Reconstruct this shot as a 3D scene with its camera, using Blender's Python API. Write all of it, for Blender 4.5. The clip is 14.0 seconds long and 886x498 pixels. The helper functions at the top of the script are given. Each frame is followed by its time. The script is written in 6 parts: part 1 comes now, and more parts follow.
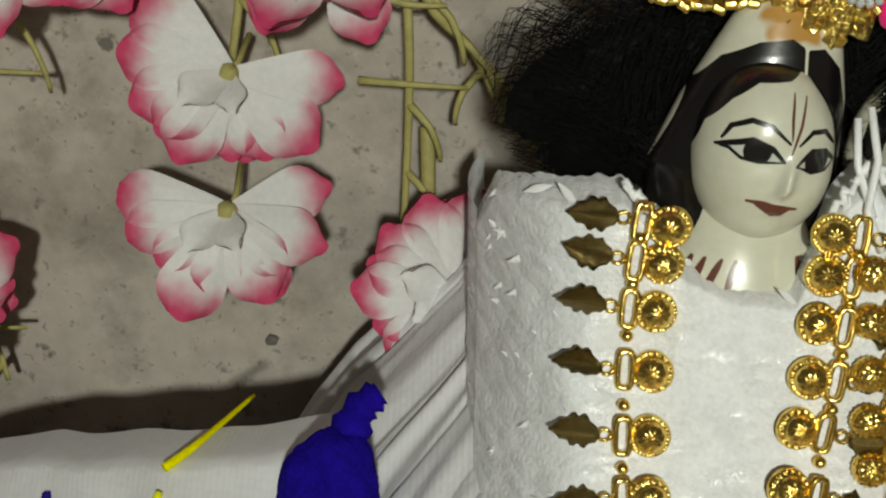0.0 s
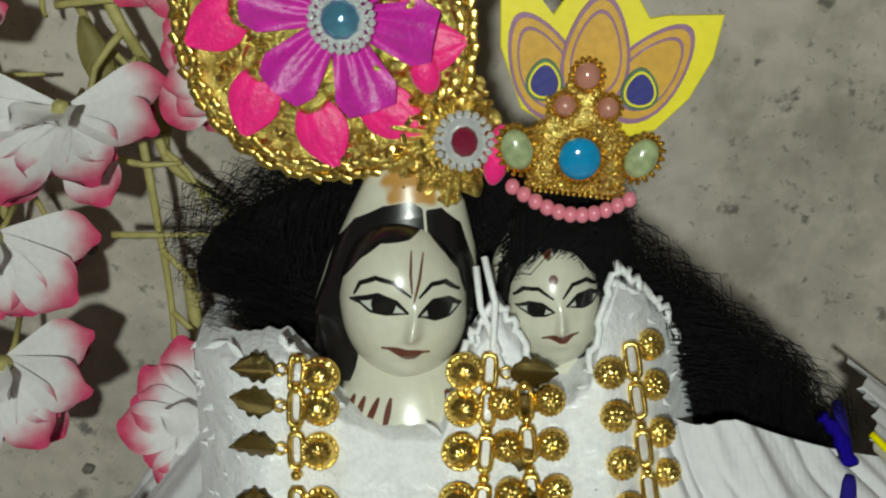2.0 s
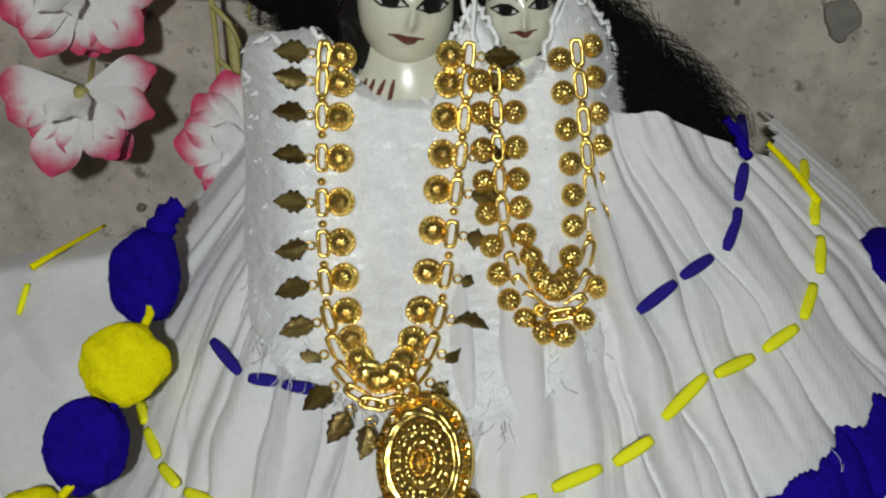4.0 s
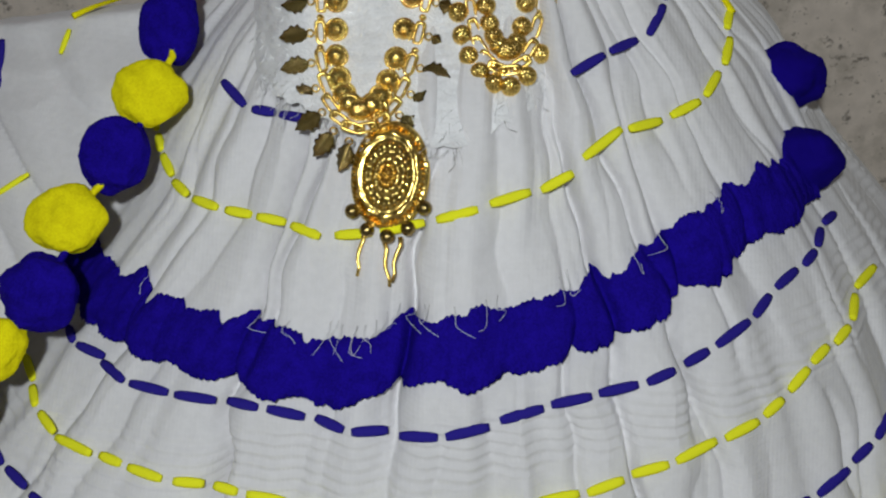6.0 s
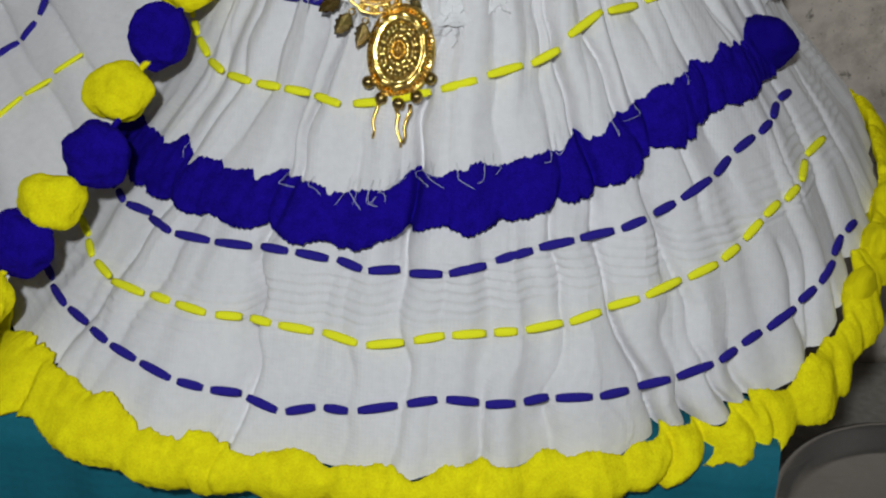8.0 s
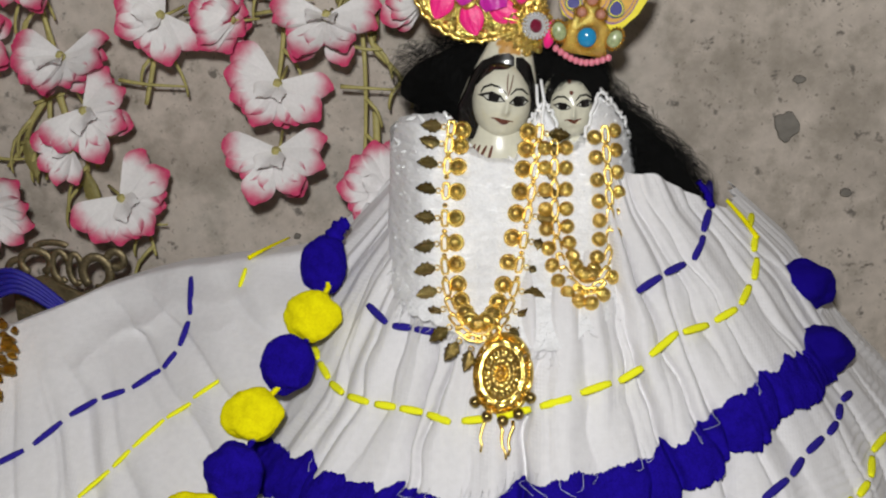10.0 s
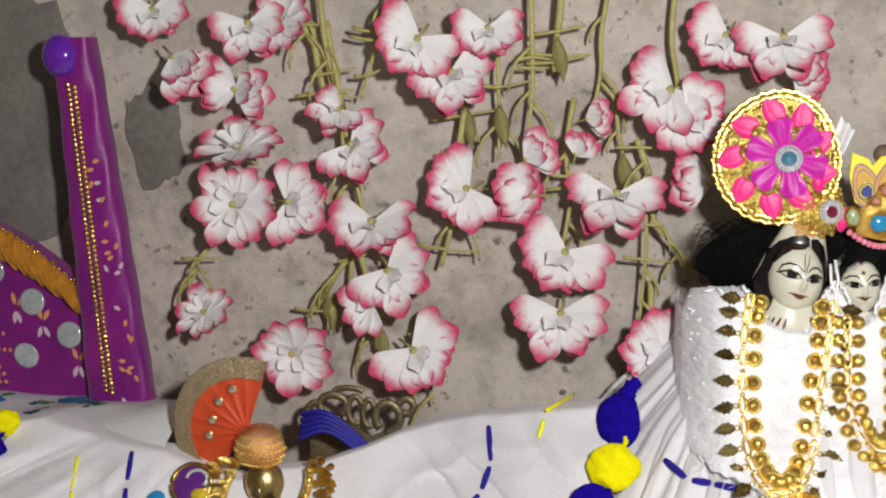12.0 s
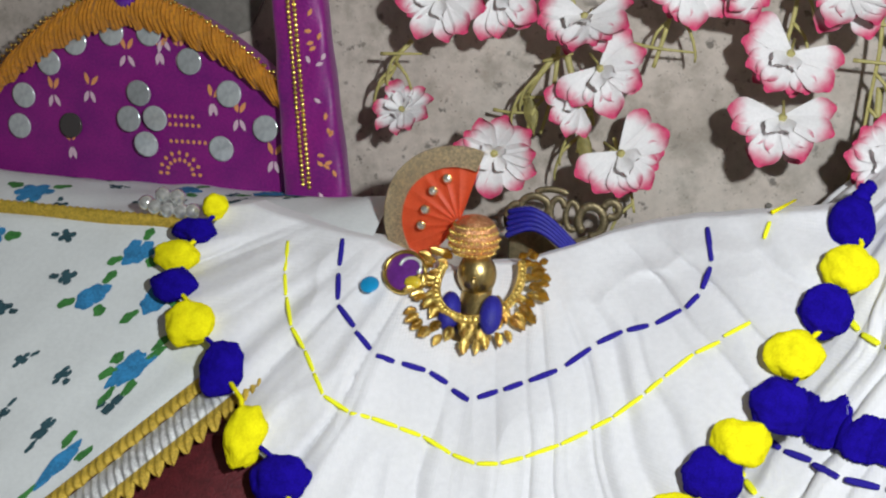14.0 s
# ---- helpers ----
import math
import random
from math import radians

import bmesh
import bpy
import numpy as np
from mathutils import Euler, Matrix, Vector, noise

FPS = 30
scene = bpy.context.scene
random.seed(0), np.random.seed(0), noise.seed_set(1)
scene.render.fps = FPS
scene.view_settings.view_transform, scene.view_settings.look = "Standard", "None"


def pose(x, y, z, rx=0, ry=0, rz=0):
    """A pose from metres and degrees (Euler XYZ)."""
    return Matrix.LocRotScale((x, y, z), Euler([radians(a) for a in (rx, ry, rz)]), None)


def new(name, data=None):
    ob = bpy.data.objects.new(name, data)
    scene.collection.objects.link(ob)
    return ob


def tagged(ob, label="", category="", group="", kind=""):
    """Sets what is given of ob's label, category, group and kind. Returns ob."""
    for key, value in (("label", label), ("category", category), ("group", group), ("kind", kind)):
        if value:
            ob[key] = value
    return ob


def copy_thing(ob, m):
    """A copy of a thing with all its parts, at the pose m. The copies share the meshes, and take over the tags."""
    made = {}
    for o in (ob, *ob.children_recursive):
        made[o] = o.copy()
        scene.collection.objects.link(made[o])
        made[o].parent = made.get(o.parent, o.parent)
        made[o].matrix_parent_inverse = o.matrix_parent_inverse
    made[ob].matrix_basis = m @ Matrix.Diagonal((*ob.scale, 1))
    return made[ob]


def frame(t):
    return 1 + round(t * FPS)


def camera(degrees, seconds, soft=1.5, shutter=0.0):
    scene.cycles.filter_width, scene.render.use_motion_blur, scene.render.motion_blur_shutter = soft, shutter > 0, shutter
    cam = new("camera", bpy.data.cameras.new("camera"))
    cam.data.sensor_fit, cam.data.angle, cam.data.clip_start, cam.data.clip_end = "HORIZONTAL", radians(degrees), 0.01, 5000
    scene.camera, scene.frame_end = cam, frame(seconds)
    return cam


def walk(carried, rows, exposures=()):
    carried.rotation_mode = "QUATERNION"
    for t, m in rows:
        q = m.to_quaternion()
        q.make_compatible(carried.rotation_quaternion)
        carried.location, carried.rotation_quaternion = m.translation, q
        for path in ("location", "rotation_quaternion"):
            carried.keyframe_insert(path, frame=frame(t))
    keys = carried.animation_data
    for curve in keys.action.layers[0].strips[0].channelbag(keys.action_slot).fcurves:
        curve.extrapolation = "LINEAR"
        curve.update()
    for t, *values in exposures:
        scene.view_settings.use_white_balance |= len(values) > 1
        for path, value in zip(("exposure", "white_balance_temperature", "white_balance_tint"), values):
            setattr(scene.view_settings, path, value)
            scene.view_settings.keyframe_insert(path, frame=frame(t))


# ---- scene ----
cam = camera(41.9, 14.0, soft=2.2)
METRES, EYE, TILT, LEAN, TURN = 0.85, 0.45, -23.0, 1.0, 4.0
ROWS = [
    (0.0, 0.0, 0.0, 0.0, 0.0, 0.0, -0.0),
    (0.5, 0.0512, -0.0127, 0.0172, -0.32, 0.65, 1.84),
    (1.0, 0.0835, -0.0213, 0.0254, -0.21, 1.5, 3.26),
    (1.5, 0.0979, -0.0356, 0.0328, -0.22, 2.67, 4.23),
    (2.0, 0.104, -0.0388, 0.026, -0.24, 2.69, 4.65),
    (2.5, 0.1104, -0.0571, 0.0003, -0.24, 2.3, 4.74),
    (2.7, 0.1080, -0.0745, -0.0125, -0.33, 2.02, 4.84),
    (5.0, 0.1025, -0.2019, -0.1074, -0.48, -3.6, 0.65),
    (5.5, 0.1042, -0.2306, -0.1301, -0.95, -4.55, -0.54),
    (6.0, 0.1075, -0.2785, -0.1504, -0.97, -4.69, -1.5),
    (6.5, 0.1206, -0.3104, -0.1697, -1.2, -5.77, -1.94),
    (7.0, 0.1117, -0.3309, -0.1889, -1.21, -7.83, -1.99),
    (7.2, 0.1101, -0.3407, -0.1914, -1.12, -9.18, -2.07),
    (9.3, 0.0883, -0.4345, -0.1555, -0.10, 0.42, 0.16),
    (9.5, 0.087, -0.4439, -0.1524, 0.41, 2.14, 0.2),
    (10.0, 0.0654, -0.465, -0.1427, 1.05, 4.74, 0.32),
    (10.5, 0.032, -0.4929, -0.1378, 1.55, 8.02, 0.25),
    (11.0, -0.0014, -0.522, -0.1377, 2.6, 10.74, -0.5),
    (11.5, -0.0389, -0.5477, -0.1444, 4.14, 12.16, -1.62),
    (12.0, -0.0837, -0.5623, -0.1557, 5.63, 12.43, -2.74),
    (12.5, -0.1319, -0.5739, -0.1754, 7.24, 12.27, -3.81),
    (13.0, -0.1776, -0.5759, -0.1973, 8.76, 11.42, -4.73),
    (13.5, -0.1938, -0.5589, -0.2154, 9.41, 9.67, -5.38),
    (14.0, -0.195, -0.5375, -0.2247, 9.31, 5.91, -5.49),
]
EXPOSURES = [(0.0, -0.08, 6800, -5), (0.5, -0.25, 6800, -6), (1.0, -0.15, 6650, -7), (1.5, -0.05, 6500, -8), (2.5, -0.07, 6250, -7), (5.0, -0.31, 6200, 3), (7.0, -0.24, 5950, 3), (9.5, 0.0, 6300, 6), (10.0, 0.15, 6400, 7), (11.0, 0.22, 6650, 10), (12.0, 0.54, 6450, 9), (12.5, 0.76, 6450, 8), (14.0, 0.76, 6000, 4)]
walk(cam, [(t, pose(0, 0, EYE, TILT, LEAN, TURN) @ pose(METRES * x, METRES * y, METRES * z, 90 + pitch, roll, yaw)) for t, x, y, z, yaw, pitch, roll in ROWS], EXPOSURES)

# ---- light: a dim room and the phone's own lamp, held by the middle of the way ----
world = bpy.data.worlds.new("room_air")
world.use_nodes = True
world.node_tree.nodes["Background"].inputs[0].default_value = (0.9, 0.95, 1.0, 1)
world.node_tree.nodes["Background"].inputs[1].default_value = 0.05
scene.world = world
lamp_data = bpy.data.lights.new("phone_lamp", "POINT")
lamp_data.energy, lamp_data.shadow_soft_size, lamp_data.color = 16.2, 0.018, (1.0, 0.975, 0.955)
lamp = new("phone_lamp", lamp_data)
lamp.matrix_world = pose(0.065, -0.44, 0.58)


# ---- materials ----
def mat(name, color, rough=0.6, metal=0.0, vary=0.12, scale=40.0, fine=400.0, bump=0.2, bump_scale=None, sheen=0.0, coat=0.0, trans=0.0, hue=None, spec=0.5):
    """A surface with variation at two sizes (scale, fine: per metre) and a fine relief."""
    m = bpy.data.materials.new(name)
    m.use_nodes = True
    nt = m.node_tree
    N, L = nt.nodes, nt.links
    b = N["Principled BSDF"]
    b.inputs["Roughness"].default_value, b.inputs["Metallic"].default_value = rough, metal
    b.inputs["Specular IOR Level"].default_value = spec
    b.inputs["Sheen Weight"].default_value = sheen
    b.inputs["Coat Weight"].default_value = coat
    b.inputs["Coat Roughness"].default_value = 0.08
    b.inputs["Transmission Weight"].default_value = trans
    co = N.new("ShaderNodeTexCoord")
    n1, n2 = N.new("ShaderNodeTexNoise"), N.new("ShaderNodeTexNoise")
    n1.inputs["Scale"].default_value, n2.inputs["Scale"].default_value = scale, fine
    n1.inputs["Detail"].default_value = n2.inputs["Detail"].default_value = 4
    L.new(co.outputs["Object"], n1.inputs["Vector"])
    L.new(co.outputs["Object"], n2.inputs["Vector"])
    add = N.new("ShaderNodeMath")
    add.operation = "ADD"
    L.new(n1.outputs["Fac"], add.inputs[0])
    L.new(n2.outputs["Fac"], add.inputs[1])
    ramp = N.new("ShaderNodeMapRange")
    ramp.inputs["From Min"].default_value, ramp.inputs["From Max"].default_value = 0.7, 1.3
    L.new(add.outputs[0], ramp.inputs["Value"])
    mix = N.new("ShaderNodeMix")
    mix.data_type = "RGBA"
    second = hue or color
    mix.inputs["A"].default_value = (*[c * (1 - vary) for c in color], 1)
    mix.inputs["B"].default_value = (*[min(1, c * (1 + vary)) for c in second], 1)
    L.new(ramp.outputs[0], mix.inputs["Factor"])
    L.new(mix.outputs["Result"], b.inputs["Base Color"])
    if bump:
        bp = N.new("ShaderNodeBump")
        bp.inputs["Strength"].default_value, bp.inputs["Distance"].default_value = bump, 0.001
        L.new(n2.outputs["Fac"], bp.inputs["Height"])
        L.new(bp.outputs["Normal"], b.inputs["Normal"])
    m["mix"] = mix.name
    return m


def nodes_of(m):
    return m.node_tree.nodes, m.node_tree.links, m.node_tree.nodes["Principled BSDF"], m.node_tree.nodes[m["mix"]]


def weave(m, per_metre, strength=0.3):
    """Adds a crossed thread relief to a cloth."""
    N, L, b, mix = nodes_of(m)
    co = N.new("ShaderNodeTexCoord")
    hs = []
    for direction in ("X", "Z"):
        w = N.new("ShaderNodeTexWave")
        w.bands_direction = direction
        w.inputs["Scale"].default_value, w.inputs["Distortion"].default_value = per_metre / 20, 1.2
        w.inputs["Detail"].default_value = 1
        L.new(co.outputs["Object"], w.inputs["Vector"])
        hs.append(w)
    a = N.new("ShaderNodeMath")
    a.operation = "ADD"
    L.new(hs[0].outputs["Fac"], a.inputs[0])
    L.new(hs[1].outputs["Fac"], a.inputs[1])
    bp = N.new("ShaderNodeBump")
    bp.inputs["Strength"].default_value, bp.inputs["Distance"].default_value = strength, 0.0004
    L.new(a.outputs[0], bp.inputs["Height"])
    old = b.inputs["Normal"].links
    if old:
        L.new(old[0].from_socket, bp.inputs["Normal"])
    L.new(bp.outputs["Normal"], b.inputs["Normal"])
    return m


def plaster_material():
    m = mat("old_plaster", (0.545, 0.478, 0.42), 0.9, vary=0.14, scale=9, fine=120, bump=0.5, spec=0.2)
    N, L, b, mix = nodes_of(m)
    co = N.new("ShaderNodeTexCoord")
    src = mix.outputs["Result"]
    # grime in clouds, then small dark pits
    for scale, detail, lo, hi, tint, amount in ((16, 8, 0.48, 0.70, (0.25, 0.22, 0.18, 1), 0.72), (75, 3, 0.62, 0.70, (0.10, 0.09, 0.08, 1), 0.8), (38, 5, 0.50, 0.68, (0.30, 0.265, 0.22, 1), 0.7), (240, 2, 0.62, 0.72, (0.16, 0.14, 0.12, 1), 0.6), (5, 6, 0.5, 0.75, (0.62, 0.59, 0.54, 1), 0.6)):
        n = N.new("ShaderNodeTexNoise")
        n.inputs["Scale"].default_value, n.inputs["Detail"].default_value = scale, detail
        n.inputs["Roughness"].default_value = 0.65
        L.new(co.outputs["Object"], n.inputs["Vector"])
        r = N.new("ShaderNodeMapRange")
        for key, v in (("From Min", lo), ("From Max", hi), ("To Max", amount)):
            r.inputs[key].default_value = v
        L.new(n.outputs["Fac"], r.inputs["Value"])
        x = N.new("ShaderNodeMix")
        x.data_type = "RGBA"
        x.inputs["B"].default_value = tint
        L.new(r.outputs[0], x.inputs["Factor"])
        L.new(src, x.inputs["A"])
        src = x.outputs["Result"]
    L.new(src, b.inputs["Base Color"])
    return m


def petal_material():
    """White cloth petal, pink towards its tip (local y runs along the petal, 0 to 1 at full length)."""
    m = mat("petal_cloth", (0.78, 0.76, 0.76), 0.75, vary=0.06, scale=90, fine=500, bump=0.25)
    N, L, b, mix = nodes_of(m)
    co = N.new("ShaderNodeTexCoord")
    sep = N.new("ShaderNodeSeparateXYZ")
    L.new(co.outputs["Object"], sep.inputs[0])
    n = N.new("ShaderNodeTexNoise")
    n.inputs["Scale"].default_value = 110
    L.new(co.outputs["Object"], n.inputs["Vector"])
    wob = N.new("ShaderNodeMath")
    wob.operation = "MULTIPLY_ADD"
    wob.inputs[1].default_value, wob.inputs[2].default_value = 0.010, -0.005
    L.new(n.outputs["Fac"], wob.inputs[0])
    a = N.new("ShaderNodeMath")
    a.operation = "ADD"
    L.new(sep.outputs["Y"], a.inputs[0])
    L.new(wob.outputs[0], a.inputs[1])
    r = N.new("ShaderNodeMapRange")
    r.interpolation_type = "SMOOTHSTEP"
    r.inputs["From Min"].default_value, r.inputs["From Max"].default_value = 0.0200, 0.0320
    L.new(a.outputs[0], r.inputs["Value"])
    x = N.new("ShaderNodeMix")
    x.data_type = "RGBA"
    x.inputs["B"].default_value = (0.54, 0.040, 0.13, 1)
    L.new(r.outputs[0], x.inputs["Factor"])
    L.new(mix.outputs["Result"], x.inputs["A"])
    L.new(x.outputs["Result"], b.inputs["Base Color"])
    return m


def glass_material(name, color, rough=0.03):
    m = mat(name, color, rough, vary=0.05, bump=0, trans=0.55, coat=0.6)
    return m


def lace_material():
    """White net with shiny satin-stitch patches."""
    m = mat("white_silk_net", (0.85, 0.85, 0.87), 0.42, vary=0.10, scale=120, fine=700, bump=0.5, sheen=0.2)
    N, L, b, mix = nodes_of(m)
    co = N.new("ShaderNodeTexCoord")
    mp = N.new("ShaderNodeMapping")
    mp.inputs["Rotation"].default_value = (0, 0.7, 0)
    mp.inputs["Scale"].default_value = (1, 1, 2.6)
    L.new(co.outputs["Object"], mp.inputs["Vector"])
    v = N.new("ShaderNodeTexVoronoi")
    v.inputs["Scale"].default_value = 95
    L.new(mp.outputs[0], v.inputs["Vector"])
    r = N.new("ShaderNodeMapRange")
    r.inputs["From Min"].default_value, r.inputs["From Max"].default_value = 0.25, 0.5
    r.inputs["To Min"].default_value, r.inputs["To Max"].default_value = 0.16, 0.62
    L.new(v.outputs["Distance"], r.inputs["Value"])
    L.new(r.outputs[0], b.inputs["Roughness"])
    h = N.new("ShaderNodeMath")
    h.operation = "MULTIPLY_ADD"
    h.inputs[1].default_value = -1.6
    L.new(v.outputs["Distance"], h.inputs[0])
    bp = N.new("ShaderNodeBump")
    bp.inputs["Strength"].default_value, bp.inputs["Distance"].default_value = 0.5, 0.0010
    L.new(h.outputs[0], bp.inputs["Height"])
    L.new(b.inputs["Normal"].links[0].from_socket, bp.inputs["Normal"])
    L.new(bp.outputs["Normal"], b.inputs["Normal"])
    return m


def mirror_material():
    """Little mirrors, their light or dark reflections put into each disc by base colour."""
    m = mat("mirror_disc", (0.66, 0.70, 0.72), 0.14, 0.5, vary=0.15, scale=150, bump=0.05)
    N, L, b, mix = nodes_of(m)
    info, r, x = N.new("ShaderNodeObjectInfo"), N.new("ShaderNodeMapRange"), N.new("ShaderNodeMix")
    r.inputs["From Min"].default_value, r.inputs["From Max"].default_value = 0.10, 0.40
    x.data_type = "RGBA"
    # stands in for a dark reflection
    x.inputs["A"].default_value = (0.10, 0.09, 0.09, 1)
    L.new(info.outputs["Random"], r.inputs["Value"])
    L.new(r.outputs[0], x.inputs["Factor"])
    L.new(mix.outputs["Result"], x.inputs["B"])
    L.new(x.outputs["Result"], b.inputs["Base Color"])
    return m


PLASTER = plaster_material()
BARE = mat("bare_cement", (0.20, 0.185, 0.165), 0.95, vary=0.2, scale=18, fine=160, bump=0.7, spec=0.2)
FLOOR = mat("cement_floor", (0.26, 0.24, 0.21), 0.9, vary=0.25, scale=12, fine=150, bump=0.6, spec=0.2)
ROOM = mat("room_paint", (0.30, 0.28, 0.26), 0.9, vary=0.1, scale=3, fine=60)
COTTON = weave(mat("white_cotton", (0.745, 0.732, 0.750), 0.9, vary=0.05, scale=14, fine=250, bump=0.25, sheen=0.15, spec=0.2), 3200, 0.14)
LACE = lace_material()
SILK = mat("white_silk_thread", (0.92, 0.92, 0.94), 0.16, vary=0.08, scale=200, fine=900, bump=0.4)
BLUE = mat("blue_wool", (0.012, 0.004, 0.26), 0.95, vary=0.3, scale=150, fine=900, bump=0.6, spec=0.05)
YELLOW = mat("yellow_wool", (0.92, 0.80, 0.004), 0.95, vary=0.15, scale=150, fine=900, bump=0.45, spec=0.05)
BLUE_THREAD = mat("blue_thread", (0.028, 0.018, 0.30), 0.9, vary=0.3, scale=200, fine=1200, bump=0.4, spec=0.15)
YELLOW_THREAD = mat("yellow_thread", (0.97, 0.96, 0.02), 0.9, vary=0.05, scale=200, fine=1200, bump=0.25, spec=0.15)
GOLD = mat("gilt_metal", (0.95, 0.63, 0.17), 0.20, 1.0, vary=0.2, scale=200, fine=700, bump=0.25)
OLD_GOLD = mat("dull_gilt", (0.34, 0.25, 0.09), 0.24, 1.0, vary=0.3, scale=250, fine=900, bump=0.35)
GOLD_LACE = mat("gold_zari", (0.90, 0.60, 0.17), 0.24, 0.95, vary=0.35, scale=300, fine=900, bump=1.0)
BRASS = mat("brass", (0.52, 0.39, 0.16), 0.33, 1.0, vary=0.2, scale=120, fine=500, bump=0.3)
DULL_BRASS = mat("dull_brass", (0.26, 0.21, 0.12), 0.5, 0.8, vary=0.3, scale=150, fine=500, bump=0.4)
SILVER = mat("silver_beads", (0.88, 0.89, 0.90), 0.15, 0.55, vary=0.08, scale=300, fine=900, bump=0.1)
STEEL = mat("steel", (0.62, 0.62, 0.62), 0.25, 1.0, vary=0.08, scale=40, fine=300, bump=0.1)
HAIR = mat("black_hair", (0.008, 0.008, 0.008), 0.75, vary=0.3, scale=200, fine=1500, bump=0.4, spec=0.12)
PETAL = petal_material()
STEM = mat("green_plastic_stem", (0.42, 0.37, 0.13), 0.55, vary=0.2, scale=60, fine=300, bump=0.2)
PINK = mat("hot_pink_satin", (0.90, 0.010, 0.23), 0.4, vary=0.12, scale=150, fine=700, bump=0.3, sheen=0.3)
MAGENTA = mat("magenta_satin", (0.56, 0.012, 0.36), 0.38, vary=0.15, scale=150, fine=700, bump=0.3, sheen=0.3)
RUBY = glass_material("ruby_glass", (0.35, 0.02, 0.07))
CRYSTAL = mat("crystal", (0.16, 0.42, 0.62), 0.05, vary=0.1, bump=0, metal=0.6, coat=1.0)
AQUA = mat("blue_stone", (0.02, 0.27, 0.55), 0.12, vary=0.12, bump=0, coat=1.0)
JADE = mat("green_stone", (0.36, 0.42, 0.22), 0.25, vary=0.2, scale=400, bump=0.2, coat=0.8)
ROSE = mat("rose_stone", (0.50, 0.22, 0.16), 0.2, vary=0.15, bump=0, coat=0.9)
PEARL = mat("pink_pearl", (0.75, 0.22, 0.30), 0.25, vary=0.1, bump=0, coat=0.7)
CARD_YELLOW = mat("yellow_card", (0.88, 0.76, 0.02), 0.45, vary=0.06, bump=0.1, coat=0.3)
CARD_TAN = mat("ochre_print", (0.66, 0.37, 0.04), 0.45, vary=0.15, bump=0.1, coat=0.3)
CARD_MAUVE = mat("mauve_print", (0.30, 0.15, 0.27), 0.45, vary=0.15, bump=0.1, coat=0.3)
CARD_BLUE = mat("indigo_print", (0.03, 0.03, 0.22), 0.4, vary=0.1, bump=0.1, coat=0.3)
CARD_GREEN = mat("green_print", (0.08, 0.18, 0.10), 0.4, vary=0.1, bump=0.1, coat=0.3)
PURPLE = mat("purple_satin", (0.17, 0.005, 0.19), 0.42, vary=0.18, scale=30, fine=500, bump=0.35, sheen=0.2, hue=(0.23, 0.007, 0.18))
PURPLE_GLASS = mat("purple_bead", (0.12, 0.015, 0.35), 0.08, vary=0.2, bump=0, coat=1.0)
FRINGE = mat("orange_fringe", (0.50, 0.20, 0.006), 0.8, vary=0.3, scale=250, fine=900, bump=0.8, sheen=0.2)
ORANGE = mat("orange_satin", (1.0, 0.15, 0.05), 0.45, vary=0.12, scale=90, fine=600, bump=0.3)
PRINT = mat("peach_print", (0.75, 0.32, 0.12), 0.6, vary=0.15, bump=0.1)
PRINT_PALE = mat("pale_print", (0.70, 0.50, 0.60), 0.6, vary=0.15, bump=0.1)
MIRROR = mirror_material()
TINSEL = mat("green_tinsel", (0.01, 0.16, 0.07), 0.3, 0.5, vary=0.5, scale=200, bump=0.5)
FLORAL = weave(mat("floral_cotton", (0.72, 0.74, 0.74), 0.85, vary=0.05, scale=25, fine=300), 3000, 0.14)
INK_BLUE = mat("blue_print", (0.035, 0.20, 0.42), 0.85, vary=0.35, scale=90, fine=500, bump=0.1)
INK_TEAL = mat("teal_print", (0.028, 0.075, 0.095), 0.85, vary=0.35, scale=90, fine=500, bump=0.1)
INK_GREEN = mat("leaf_green_print", (0.05, 0.20, 0.04), 0.85, vary=0.35, scale=90, fine=500, bump=0.1)
GOLD_TRIM = mat("gold_braid", (0.58, 0.40, 0.05), 0.5, 0.4, vary=0.3, scale=200, fine=800, bump=1.0)
SILVER_TRIM = mat("silver_braid", (0.68, 0.68, 0.68), 0.35, 0.7, vary=0.3, scale=200, fine=900, bump=1.0)
MAROON = mat("maroon_brocade", (0.09, 0.010, 0.014), 0.6, vary=0.35, scale=120, fine=600, bump=0.5)
TEAL = weave(mat("teal_cloth", (0.004, 0.13, 0.19), 0.8, vary=0.08, scale=12, fine=300, bump=0.2), 900, 0.2)
WOOD = mat("dark_wood", (0.12, 0.07, 0.04), 0.6, vary=0.25, scale=20, fine=200, bump=0.3)
SHADE_CLOTH = mat("blue_cord", (0.015, 0.012, 0.26), 0.6, vary=0.25, scale=100, fine=700, bump=0.4)


# ---- building helpers ----
def part(name, bm, material, parent=None, label="", smooth=True, at=None):
    """Links a bmesh (or a ready mesh) as ONE mesh object, under a thing or a part."""
    if isinstance(bm, bpy.types.Mesh):
        me = bm
    else:
        me = bpy.data.meshes.new(name)
        if smooth:
            for f in bm.faces:
                f.smooth = True
        bm.to_mesh(me)
        bm.free()
        for m in material if isinstance(material, (list, tuple)) else [material]:
            me.materials.append(m)
    ob = new(name, me)
    if at is not None:
        ob.matrix_basis = at
    if parent is not None:
        ob.parent = parent
        ob.matrix_parent_inverse = parent.matrix_basis.inverted()
    if label:
        ob["label"] = label
    return ob


